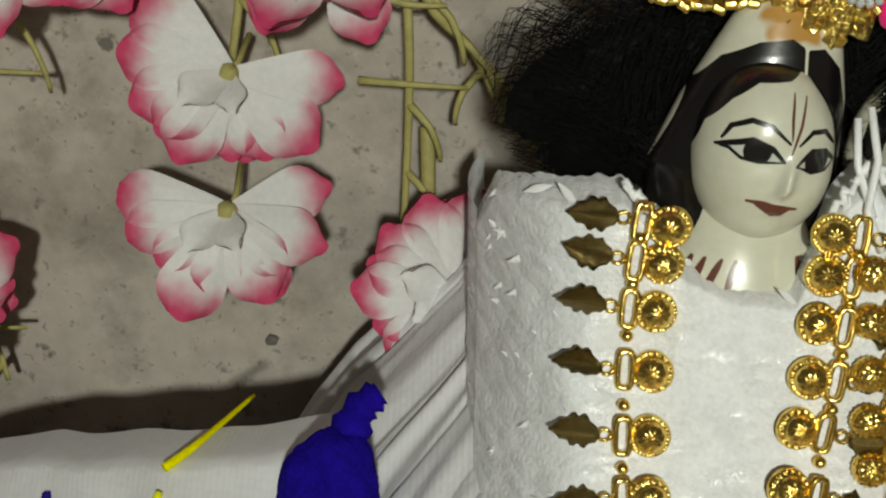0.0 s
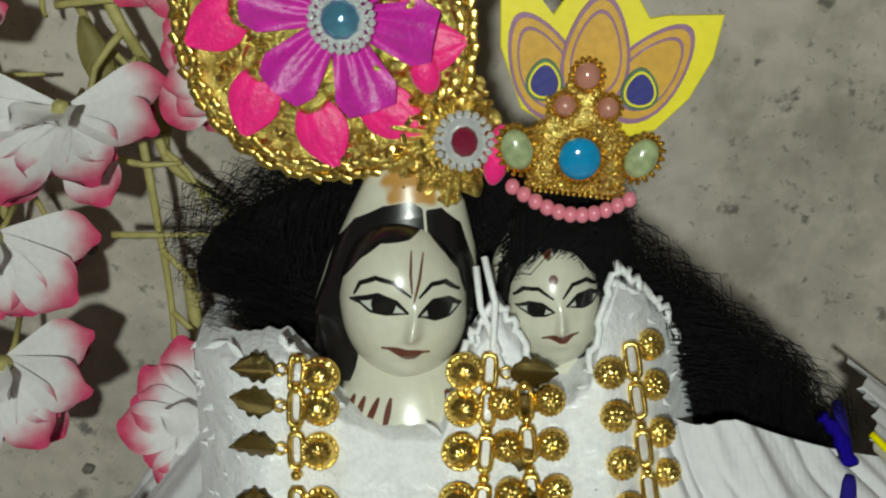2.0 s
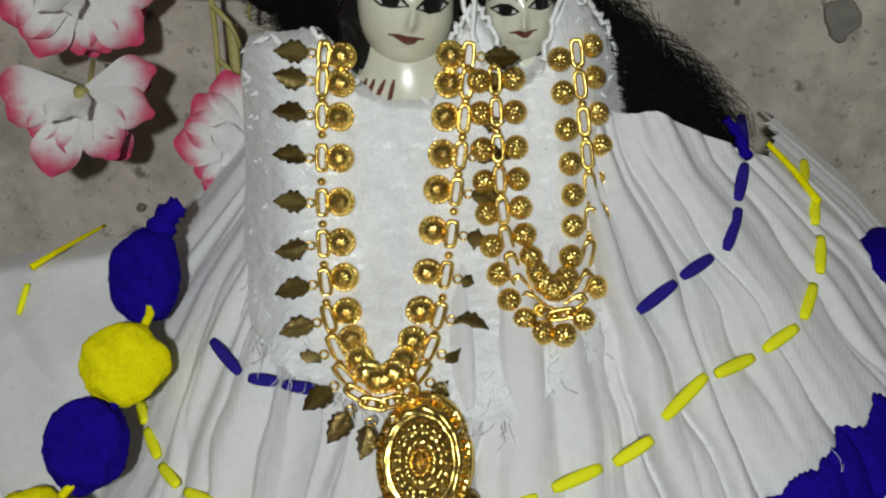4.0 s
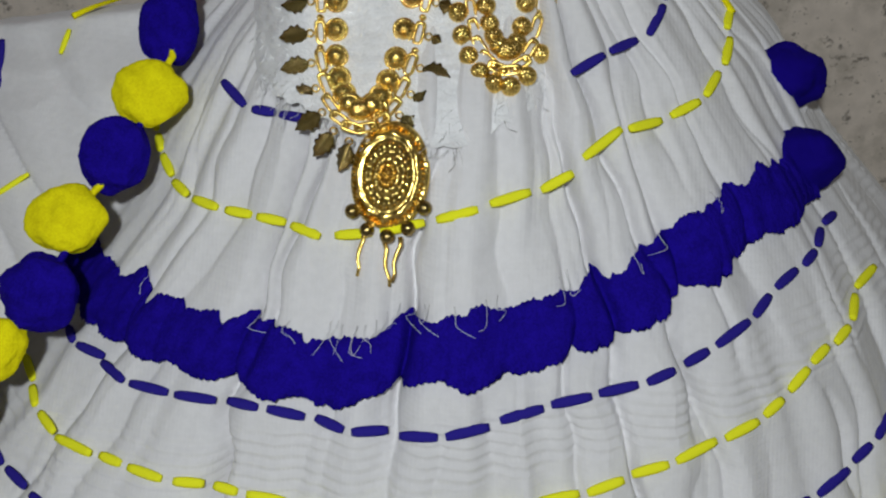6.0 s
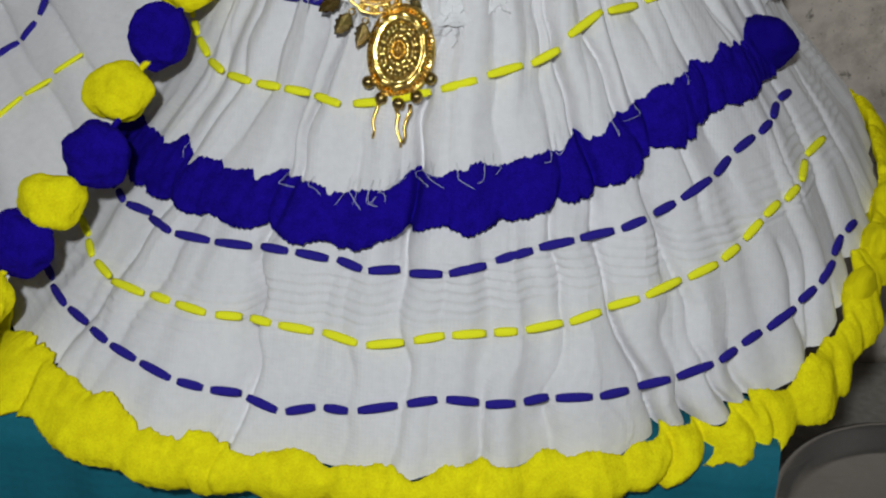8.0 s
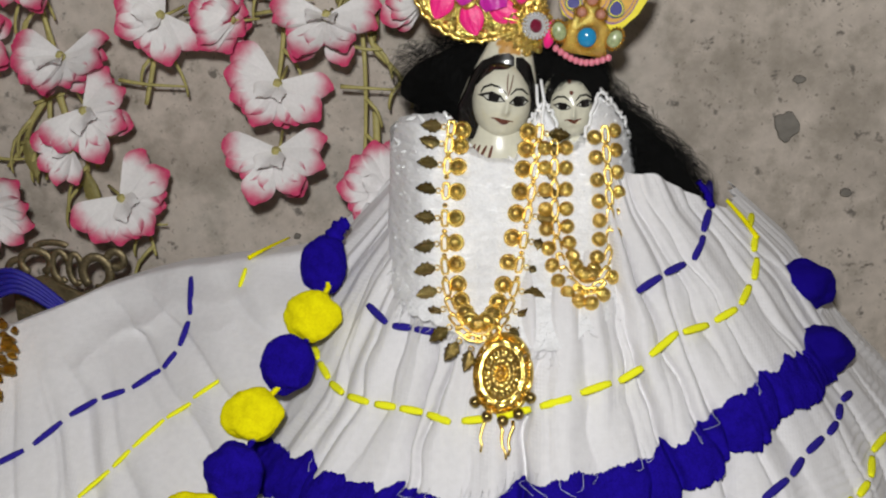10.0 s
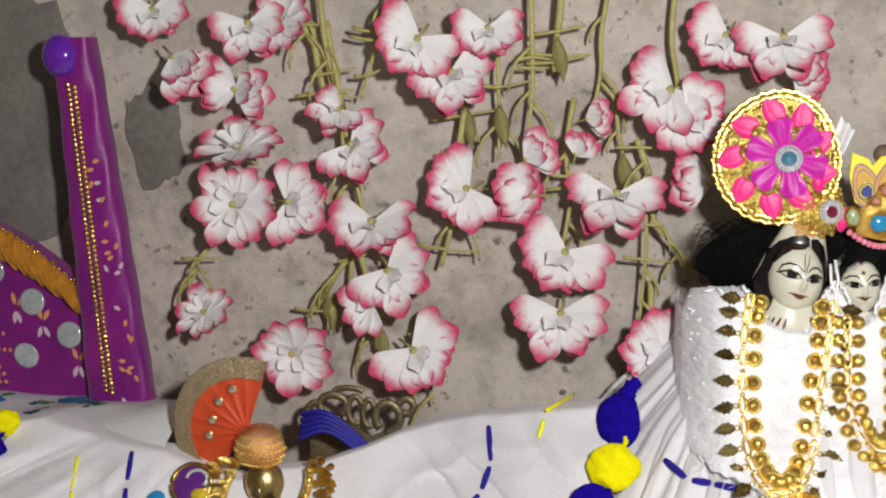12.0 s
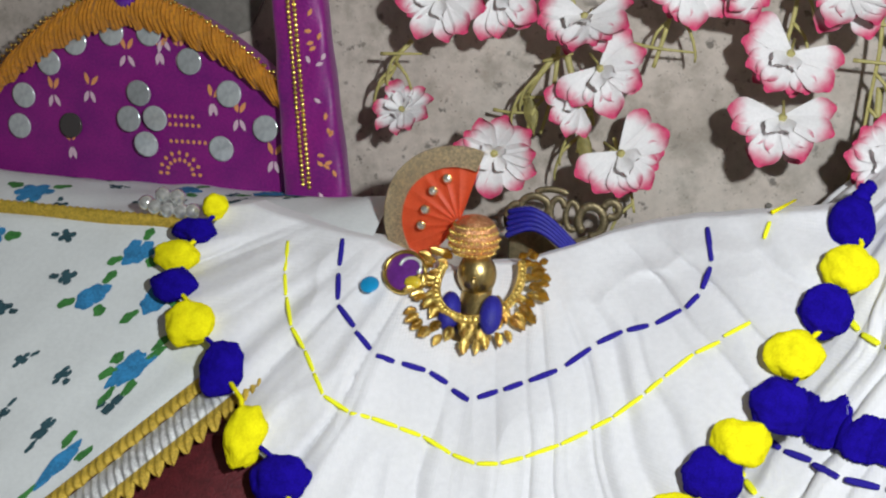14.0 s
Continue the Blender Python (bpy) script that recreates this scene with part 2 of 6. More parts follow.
def thing(name, base, label, category, group="", kind=""):
    ob = new(name)
    ob.empty_display_size = 0.01
    ob.matrix_basis = Matrix.Translation(base)
    return tagged(ob, label, category, group, kind)


def mesh_of(name, bm, material, smooth=True):
    me = bpy.data.meshes.new(name)
    for f in bm.faces:
        f.smooth = smooth
    bm.to_mesh(me)
    bm.free()
    me.materials.append(material)
    return me


def grid_bm(fn, nu, nv, bm=None, closed=False):
    """A sheet of nu x nv cells; fn(u, v) gives the place for u, v in 0..1."""
    bm = bm or bmesh.new()
    cols = nu if closed else nu + 1
    vs = [[bm.verts.new(fn(i / nu, j / nv)) for i in range(cols)] for j in range(nv + 1)]
    for j in range(nv):
        for i in range(nu):
            k = (i + 1) % cols
            try:
                bm.faces.new((vs[j][i], vs[j][k], vs[j + 1][k], vs[j + 1][i]))
            except ValueError:
                continue
    return bm


def ball_bm(rx, ry, rz, seg=16, rings=10, lump=0.0, freq=3.0, seed=0.0, bm=None, at=(0, 0, 0)):
    def fn(u, v):
        a, e = 2 * math.pi * u, math.pi * (v - 0.5)
        d = Vector((math.cos(e) * math.cos(a), math.cos(e) * math.sin(a), math.sin(e)))
        k = 1 + (lump * noise.noise(d * freq + Vector((seed, seed * 0.7, 0))) if lump else 0)
        return Vector((d.x * rx * k + at[0], d.y * ry * k + at[1], d.z * rz * k + at[2]))
    return grid_bm(fn, seg, rings, bm, True)


def wool_bm(rx, ry, rz, seed):
    """A ball of cut wool: soft lumps and a fuzzy skin."""
    def fn(u, v):
        a, e = 2 * math.pi * u, math.pi * (v - 0.5)
        d = Vector((math.cos(e) * math.cos(a), math.cos(e) * math.sin(a), math.sin(e)))
        o = Vector((seed, seed * 0.7, 0))
        k = 1 + 0.20 * noise.noise(d * 1.5 + o) + 0.035 * noise.noise(d * 6 + o) + 0.030 * noise.noise(d * 30 + o)
        return Vector((d.x * rx * k, d.y * ry * k, d.z * rz * k))
    return grid_bm(fn, 72, 44, None, True)


def tube_bm(points, radius, seg=6, bm=None, flat=1.0):
    """A tube along points; radius is a number or a function of 0..1."""
    bm = bm or bmesh.new()
    pts = [Vector(p) for p in points]
    n = len(pts)
    rings = []
    up = Vector((0, 1, 0))
    for i, p in enumerate(pts):
        d = (pts[min(i + 1, n - 1)] - pts[max(i - 1, 0)]).normalized()
        a = d.cross(up)
        a = a.normalized() if a.length > 1e-4 else Vector((1, 0, 0))
        b = a.cross(d).normalized()
        r = radius(i / (n - 1)) if callable(radius) else radius
        rings.append([bm.verts.new(p + r * (math.cos(2 * math.pi * k / seg) * a + flat * math.sin(2 * math.pi * k / seg) * b)) for k in range(seg)])
    for i in range(n - 1):
        for k in range(seg):
            q = (k + 1) % seg
            bm.faces.new((rings[i][k], rings[i][q], rings[i + 1][q], rings[i + 1][k]))
    for ring in (rings[0][::-1], rings[-1]):
        bm.faces.new(ring)
    return bm


def slab_bm(outline, y0, y1, bevel=0.0, bm=None):
    """A plate with that outline in x, z, between two depths; its front edge is rounded by bevel."""
    bm = bm or bmesh.new()
    cx = sum(p[0] for p in outline) / len(outline)
    cz = sum(p[1] for p in outline) / len(outline)
    def ring(y, inset):
        out = []
        for x, z in outline:
            d = math.hypot(x - cx, z - cz) or 1
            out.append(bm.verts.new((x - (x - cx) / d * inset, y, z - (z - cz) / d * inset)))
        return out
    rs = [ring(y1, 0), ring(y0 + bevel, 0)] + ([ring(y0, bevel)] if bevel else [])
    n = len(outline)
    for a, b in zip(rs, rs[1:]):
        for i in range(n):
            bm.faces.new((a[i], a[(i + 1) % n], b[(i + 1) % n], b[i]))
    bm.faces.new(rs[-1])
    bm.faces.new(rs[0][::-1])
    return bm


def box_bm(x0, x1, y0, y1, z0, z1, bevel=0.0, bm=None):
    b = bm or bmesh.new()
    geo = bmesh.ops.create_cube(b, size=1)
    for v in geo["verts"]:
        v.co = Vector((x0 + (v.co.x + 0.5) * (x1 - x0), y0 + (v.co.y + 0.5) * (y1 - y0), z0 + (v.co.z + 0.5) * (z1 - z0)))
    if bevel:
        bmesh.ops.bevel(b, geom=list(b.edges), offset=bevel, segments=3, affect="EDGES", profile=0.5)
    return b


def lerp(table, x):
    """Reads a table of (x, value), linear between its rows."""
    if x <= table[0][0]:
        return table[0][1]
    for (a, p), (b, q) in zip(table, table[1:]):
        if x <= b:
            return p + (q - p) * (x - a) / (b - a)
    return table[-1][1]


def smooth_line(points, n):
    """n + 1 places along a smooth curve through the points."""
    pts = [Vector(p) for p in points]
    out = []
    for i in range(n + 1):
        s = i / n * (len(pts) - 1)
        k = min(int(s), len(pts) - 2)
        f = s - k
        p0, p1, p2, p3 = pts[max(k - 1, 0)], pts[k], pts[k + 1], pts[min(k + 2, len(pts) - 1)]
        out.append(0.5 * (2 * p1 + (p2 - p0) * f + (2 * p0 - 5 * p1 + 4 * p2 - p3) * f * f + (3 * p1 - p0 - 3 * p2 + p3) * f ** 3))
    return out


def facing(at, normal, spin=0.0, scale=1.0):
    """A pose whose z looks along normal."""
    q = Vector(normal).to_track_quat("Z", "Y").to_matrix().to_4x4()
    return Matrix.Translation(at) @ q @ Matrix.Rotation(spin, 4, "Z") @ Matrix.Diagonal((scale, scale, scale, 1))


# ---- the room ----
WALL_Y, GROUND = 0.424, -0.12


def wall_point(u, v):
    x, z = -1.5 + 3.0 * u, GROUND + 2.3 * v
    return (x, WALL_Y + 0.0022 * noise.noise(Vector((x * 9, 0, z * 9))) + 0.0008 * noise.noise(Vector((x * 50, 3, z * 50))), z)


def build_room():
    bm = grid_bm(wall_point, 300, 230)
    w = part("wall_north", bm, PLASTER)
    m = w.modifiers.new("thickness", "SOLIDIFY")
    m.thickness, m.offset = 0.10, -1
    tagged(w, "rough cement-plastered wall with stains and pits", "wall", kind="structure")
    # unseen side and rear walls, added so the gilt metal reflects a dim room
    for name, box in (("wall_west", (-1.6, -1.5, -1.6, 0.52)), ("wall_east", (1.5, 1.6, -1.6, 0.52)), ("wall_south", (-1.6, 1.6, -1.7, -1.6))):
        x0, x1, y0, y1 = box
        tagged(part(name, box_bm(x0, x1, y0, y1, GROUND, 2.18, 0.004), ROOM, smooth=False), "plain dim painted wall of the room", "wall", kind="structure")
    tagged(part("floor", box_bm(-1.6, 1.6, -1.7, 0.53, GROUND - 0.1, GROUND, 0.002), FLOOR, smooth=False), "rough grey cement floor", "floor", kind="structure")
    # unseen ceiling, added to close off the dim surroundings that the metal reflects
    tagged(part("ceiling", box_bm(-1.6, 1.6, -1.7, 0.53, 2.18, 2.28, 0.002), ROOM, smooth=False), "plain dim ceiling", "ceiling", kind="structure")
    # places where the plaster has come off: (x, z, half width, half height, seed)
    for x, z, a, b, s in ((-0.449, 0.436, 0.025, 0.043, 1), (-0.585, 0.455, 0.082, 0.105, 7), (0.255, 0.310, 0.0085, 0.011, 3), (0.262, 0.343, 0.004, 0.003, 4), (0.40, 0.36, 0.006, 0.004, 5), (-0.105, 0.228, 0.0028, 0.002, 6), (-0.083, 0.330, 0.002, 0.002, 8), (-0.06, 0.216, 0.002, 0.0016, 9), (0.30, 0.26, 0.004, 0.003, 10)):
        out = []
        for k in range(40):
            t = 2 * math.pi * k / 40
            r = 1 + 0.28 * noise.noise(Vector((math.cos(t) * 1.6 + s * 5, math.sin(t) * 1.6, s))) + 0.12 * noise.noise(Vector((math.cos(t) * 6 + s, math.sin(t) * 6, 2)))
            out.append((x + a * r * math.cos(t), z + b * r * math.sin(t)))
        p = part("bare_patch", slab_bm(out, WALL_Y - 0.0034, WALL_Y + 0.004, 0.0008), BARE, w, "dark bare cement where plaster came off", smooth=False)


build_room()


def build_stool():
    root = thing("low_stool", (0.03, 0.25, GROUND), "low stool covered with a plain teal cloth", "stool")
    for x in (-0.17, 0.22):
        for y in (0.15, 0.38):
            part("leg", tube_bm([(x, y, GROUND), (x, y, 0.03)], lambda s: 0.014 + 0.004 * s, 10), WOOD, root)
    def cover(u, v):
        # across in u; over the top from the wall, then down the front in v
        x = -0.22 + 0.478 * u
        run = v * 0.45
        fold = 0.004 * math.sin(u * 37) + 0.003 * math.sin(u * 83 + 1)
        if run < 0.295:
            return (x, 0.40 - run, 0.050)
        d = run - 0.295
        bend = min(d / 0.02, 1)
        return (x, 0.105 - 0.006 * bend + fold * min(d / 0.10, 1), 0.050 - d + 0.004 * bend)
    part("seat", box_bm(-0.215, 0.253, 0.108, 0.40, 0.025, 0.048, 0.006), WOOD, root, "wooden seat board")
    part("cover", grid_bm(cover, 120, 90), TEAL, root, "teal cotton cover hanging down in front")
    def side(u, v):
        return (0.258 + 0.002 * math.sin(u * 20), 0.105 + 0.295 * u, 0.050 - 0.158 * v)
    part("side_cover", grid_bm(side, 30, 20), TEAL, root)


build_stool()


def build_plate():
    root = thing("steel_plate", (0.405, 0.215, GROUND), "round steel plate with a rolled rim lying on the floor", "plate")
    prof = [(0.0, 0.004), (0.085, 0.004), (0.094, 0.007), (0.100, 0.016), (0.104, 0.021), (0.107, 0.021), (0.108, 0.018), (0.104, 0.013), (0.098, 0.003), (0.088, 0.0), (0.0, 0.0)]
    def fn(u, v):
        k = v * (len(prof) - 1)
        i = min(int(k), len(prof) - 2)
        r = prof[i][0] + (prof[i + 1][0] - prof[i][0]) * (k - i)
        z = prof[i][1] + (prof[i + 1][1] - prof[i][1]) * (k - i)
        return (0.405 + max(r, 1e-4) * math.cos(2 * math.pi * u), 0.215 + max(r, 1e-4) * math.sin(2 * math.pi * u), GROUND + z)
    part("dish", grid_bm(fn, 64, 20, None, True), STEEL, root)


build_plate()

# ---- the pair's gathered skirt: a half cone round (CX, CY) ----
CX, CY = 0.085, 0.36
SKIRT = [(-0.2, 0.30), (0.04, 0.285), (0.07, 0.27), (0.105, 0.248), (0.145, 0.226), (0.19, 0.187), (0.227, 0.163), (0.25, 0.145), (0.29, 0.105), (0.33, 0.08)]
rng = random.Random(5)
FOLDS = [(-95 + 190 * (k + rng.uniform(0.0, 1.0)) / 34, rng.choice((0.2, 0.4, 0.8, 1.2, 1.6)), rng.uniform(1.0, 3.8), rng.uniform(-1.6, 1.6)) for k in range(34)]


def gather(theta, z):
    """The relief of the gathers: sharp creases that widen and wander downwards, on a soft swell."""
    down = (0.30 - z) / 0.25
    wander = 3.6 * noise.noise(Vector((theta * 0.06, z * 18, 4))) + 1.6 * noise.noise(Vector((theta * 0.12, z * 45, 8)))
    calm = 1 - 0.65 * min(max((abs(theta) - 28) / 25, 0), 1)
    relief = 0.007 * down * noise.noise(Vector((theta * 0.07, z * 3, 1)))
    relief += 0.0085 * calm * (abs(noise.noise(Vector((theta * 0.13 + wander * 0.05, z * 4, 21)))) - 0.2)
    relief += 0.0040 * noise.noise(Vector((theta * 0.30 + wander * 0.1, z * 9, 27)))
    for at, amp, wide, lean in FOLDS:
        d = theta + wander - at - lean * 8 * (down - 0.5)
        if amp > 0.7 and abs(d) < 2:
            relief -= 0.0062 * (1 + 0.6 * max(down, 0)) * calm * math.exp(-(d / 0.55) ** 2) * min(max(0, 0.15 + 2.2 * noise.noise(Vector((at * 1.7, z * 15, 6)))), 1)
        reach = wide * (1.0 if d < 0 else 0.45)
        if abs(d) < reach * 3:
            relief -= 0.0108 * calm * amp * (0.95 + 0.25 * max(down, 0)) * math.exp(-abs(d) / reach) * max(0.12, 0.6 + 1.2 * noise.noise(Vector((at * 3.1, z * 11, 2))))
    return relief


def skirt_at(theta, z, off=0.0):
    s = min(max((theta - 12) / 40, 0), 1)
    q = min(max((-theta - 10) / 35, 0), 1)
    flare = 0.09
    r = lerp(SKIRT, z) * (1 + flare * s * s * (3 - 2 * s) + 0.20 * q * q * (3 - 2 * q) * min(max((0.14 - z) / 0.09, 0), 1)) + gather(theta, z) + off
    t = radians(theta)
    return Vector((CX + r * math.sin(t), CY - r * math.cos(t), z))


RUFFLE_Z = [(-62, 0.150), (-48, 0.148), (-34, 0.148), (-22, 0.150), (-11, 0.148), (-1, 0.160), (9, 0.163), (21, 0.172), (32, 0.188), (41, 0.197), (60, 0.204), (72, 0.224), (98, 0.25)]
HEM_Z = [(-98, 0.05), (-60, 0.064), (-43, 0.063), (-38, 0.061), (-33, 0.055), (-27, 0.047), (-20, 0.040), (-7, 0.036), (3, 0.041), (19, 0.044), (30, 0.053), (39, 0.061), (46, 0.072), (55, 0.097), (75, 0.112), (98, 0.12)]


def build_skirt():
    root = thing("gathered_skirt", (CX, 0.16, 0.07), "white gathered cotton skirt with blue ruffle and yellow wool hem", "skirt")
    def lower(u, v):
        th = -98 + 196 * u
        low = lerp(HEM_Z, th) + 0.004
        z = low + v * (lerp(RUFFLE_Z, th) + 0.006 - low)
        tuck = 0.0005 * math.sin(z * 2 * math.pi / 0.0042) if 0.106 < z - 0.028 * (th + 5) / 45 < 0.130 else 0
        return skirt_at(th, z, -0.002 + tuck)
    part("lower_tier", grid_bm(lower, 800, 150), COTTON, root, "white cotton tier with pin tucks")
    def upper(u, v):
        th = -98 + 196 * u
        low = lerp(RUFFLE_Z, th) - 0.004
        top = 0.312 - 0.030 * min(max((th - 40) / 25, 0), 1)
        return skirt_at(th, low + v * (top - low), 0.0015)
    part("upper_tier", grid_bm(upper, 800, 110), COTTON, root, "white cotton tier gathered at the waist")

    def roll(name, line, half, out, material, lumps, seed, label, a0, a1, n):
        """A lumpy wool roll along line (theta, z)."""
        def fn(u, v):
            th = a0 + (a1 - a0) * u
            z0 = lerp(line, th)
            a = 2 * math.pi * v
            beat = abs(math.sin(math.pi * (th / lumps + 0.35 * noise.noise(Vector((th * 0.08, seed, 0))))))
            size = (0.70 + 0.18 * beat if half > 0.014 else 0.66 + 0.42 * beat) + 0.24 * noise.noise(Vector((th * 0.13, seed, 3)))
            fuzz = 1 + 0.12 * noise.noise(Vector((th * 0.9, 3 * math.cos(a), 3 * math.sin(a) + seed))) + 0.022 * noise.noise(Vector((th * 3.0, 7 * math.cos(a), 7 * math.sin(a) + seed)))
            ribs = 1 + 0.025 * math.sin(th * 9 + 2 * math.sin(a))
            dz = half * size * fuzz * ribs * math.sin(a) * (1.0 if math.sin(a) < 0 else 0.92 + 0.42 * noise.noise(Vector((th * 0.33, seed, 9))) - 0.50 * max(0, noise.noise(Vector((th * 0.55, seed, 14))) - 0.15))
            p = skirt_at(th, z0 + dz, 0.002 + out * size * fuzz * (0.45 + 0.55 * math.cos(a)) - (0.35 if half > 0.014 else 0.40) * (gather(th, z0 + dz) + 0.002))
            return p
        return part(name, grid_bm(lambda v, u: fn(u, v), 30, n * 2, None, True), material, root, label)
    roll("ruffle", [(th, z + 0.0018) for th, z in RUFFLE_Z], 0.0141, 0.0075, BLUE, 7.5, 11, "thick royal blue wool ruffle", -58, 58, 420)
    roll("hem_roll", HEM_Z, 0.0135, 0.011, YELLOW, 9.5, 23, "yellow wool crocheted hem", -96, 96, 520)
    # knobs of blue wool where the ruffle ends, and wool at the far side of the hem
    for th, z, s in ((60, 0.205, 0.0185), (70, 0.234, 0.0185)):
        part("wool_knob", wool_bm(1, 1.0, 0.85, th), BLUE, root, at=Matrix.Translation(skirt_at(th, z, 0.004)) @ Matrix.Rotation(radians(th), 4, "Z") @ Matrix.Diagonal((s, s, s, 1)))
    for th, z, s in ((60, 0.104, 0.016), (68, 0.110, 0.017), (53, 0.094, 0.014)):
        part("wool_knob", wool_bm(1, 0.6, 0.9, th), YELLOW, root, at=Matrix.Translation(skirt_at(th, z, 0.004)) @ Matrix.Rotation(radians(th), 4, "Z") @ Matrix.Diagonal((s, s, s, 1)))

    stitch_blue, stitch_yellow = stitch_mesh(BLUE_THREAD), stitch_mesh(YELLOW_THREAD)
    waist_left = [(-44, 0.240), (-36, 0.234), (-23, 0.235)]
    waist_right = [(21, 0.257), (29, 0.263), (36, 0.264), (41, 0.270), (50, 0.281), (58, 0.290), (64, 0.298)]
    yellow_top = [(-70, 0.222), (-56, 0.207), (-43, 0.195), (-26, 0.196), (-14.6, 0.194), (-4, 0.202), (2, 0.208), (10, 0.215), (16, 0.214), (21.5, 0.231), (26.6, 0.236), (33.4, 0.235), (42.7, 0.242), (48, 0.247), (64, 0.266), (70, 0.272)]
    blue_mid = [(-60, 0.130), (-50, 0.128), (-32, 0.128), (-18, 0.132), (-8.6, 0.128), (-0.4, 0.130), (6.5, 0.135), (15.6, 0.142), (24.6, 0.149), (34, 0.159), (44, 0.171), (58, 0.180)]
    yellow_mid = [(-60, 0.114), (-49, 0.109), (-40, 0.103), (-29, 0.102), (-21, 0.100), (-7.5, 0.097), (0, 0.104), (7, 0.105), (15, 0.108), (26.4, 0.120), (36.7, 0.130), (43, 0.143), (53, 0.153), (62, 0.158)]
    blue_low = [(-60, 0.094), (-48, 0.089), (-40, 0.086), (-32.5, 0.079), (-27, 0.075), (-20.6, 0.070), (-16.4, 0.064), (-6.7, 0.070), (-0.8, 0.078), (6.4, 0.076), (14.3, 0.078), (21, 0.077), (30, 0.083), (36, 0.089), (43, 0.098), (50, 0.109), (56, 0.118)]
    r = random.Random(2)
    for line, me, off in ((waist_left, stitch_blue, 0.0022), (waist_right, stitch_blue, 0.0022), (yellow_top, stitch_yellow, 0.0022), (blue_mid, stitch_blue, -0.001), (yellow_mid, stitch_yellow, -0.001), (blue_low, stitch_blue, -0.001)):
        th, end = line[0][0], line[-1][0]
        while th < end:
            z = lerp(line, th)
            step = math.degrees(r.uniform(0.011, 0.020) / lerp(SKIRT, z))
            z2 = lerp(line, th + step)
            # a stitch spans the creases under it
            up = [off + max(gather(w + d, y) for d in (-1.5, -0.75, 0, 0.75, 1.5)) - gather(w, y) for w, y in ((th, z), (th + step, z2))]
            lay_stitch(me, skirt_at(th, z, up[0]), skirt_at(th + step, z2, up[1]), root, 1.1)
            th += step + math.degrees(r.uniform(0.003, 0.0055) / lerp(SKIRT, z))
    part("yarn_end", tube_bm(smooth_line([skirt_at(57, 0.287, 0.003), skirt_at(59, 0.294, 0.006), skirt_at(57, 0.302, 0.006)], 10), lambda s: 0.0028 - 0.0012 * s + 0.0006 * math.sin(s * 20), 10), BLUE, root, "blue yarn end")
    part("yarn_end", tube_bm(smooth_line([skirt_at(64, 0.266, 0.003), skirt_at(67, 0.276, 0.005), skirt_at(68, 0.286, 0.005)], 10), lambda s: 0.0018 - 0.0007 * s, 10), YELLOW, root, "yellow yarn end")
    # loose white threads over the ruffle's upper edge
    bm = bmesh.new()
    for _ in range(24):
        th = r.uniform(-46, 46)
        z = lerp(RUFFLE_Z, th) + 0.013
        pts = [skirt_at(th + r.uniform(-2.5, 2.5) * s * s, z + 0.004 - r.uniform(0.004, 0.010) * s, 0.006 + 0.006 * math.sin(2.4 * s)) for s in (0, 0.35, 0.7, 1)]
        tube_bm(smooth_line(pts, 8), 0.00012, 3, bm)
    frayed = part("loose_thread", bm, SILK, root, "frayed white threads")
    frayed["kind"] = "stuff"


def stitch_mesh(material):
    bm = bmesh.new()
    grid_bm(lambda u, v: (max(-1, min(1, 1.15 * math.sin((v - 0.5) * math.pi))) * 0.5, 0.13 * math.cos(2 * math.pi * u) * (math.cos((v - 0.5) * math.pi) ** 0.5 + 0.02) if v not in (0, 1) else 0, 0.075 * math.sin(2 * math.pi * u) * (math.cos((v - 0.5) * math.pi) ** 0.5 + 0.02) if v not in (0, 1) else 0), 8, 7, bm, True)
    return mesh_of("stitch", bm, material)


def lay_stitch(me, a, b, parent, width=1.0):
    """A stitch of thick thread from a to b, lying flat on a surface that faces the camera's side."""
    d = b - a
    x = d.normalized()
    y = x.cross(Vector((0, 0.8, -0.6))).normalized()
    z = x.cross(y)
    m = Matrix((x, y, z)).transposed().to_4x4()
    k = 0.0165 * width
    return part("stitch", me, None, parent, at=Matrix.Translation((a + b) / 2) @ m @ Matrix.Diagonal((d.length, k, k, 1)))


build_skirt()

# ---- the second dress, spread over the seat, with its wool pom-pom edges ----
def dress_y(x, z):
    return 0.208 + 1.2 * (z - 0.2) + 0.055 * math.exp(-((x + 0.2) / 0.085) ** 2) + 0.035 * math.exp(-((x + 0.30) / 0.05) ** 2)


DRESS_TOP = [(-0.53, 0.236), (-0.496, 0.243), (-0.474, 0.246), (-0.425, 0.236), (-0.366, 0.230), (-0.339, 0.222), (-0.303, 0.209), (-0.258, 0.213), (-0.208, 0.232), (-0.154, 0.248), (-0.11, 0.258), (-0.07, 0.265), (-0.05, 0.268)]
EDGE_LEFT = [(0.02, -0.35), (0.108, -0.389), (0.127, -0.420), (0.157, -0.452), (0.177, -0.484), (0.193, -0.505), (0.208, -0.510), (0.222, -0.502), (0.246, -0.49)]
EDGE_RIGHT = [(0.02, -0.155), (0.12, -0.133), (0.141, -0.114), (0.160, -0.095), (0.185, -0.087), (0.208, -0.070), (0.230, -0.058), (0.268, -0.050)]


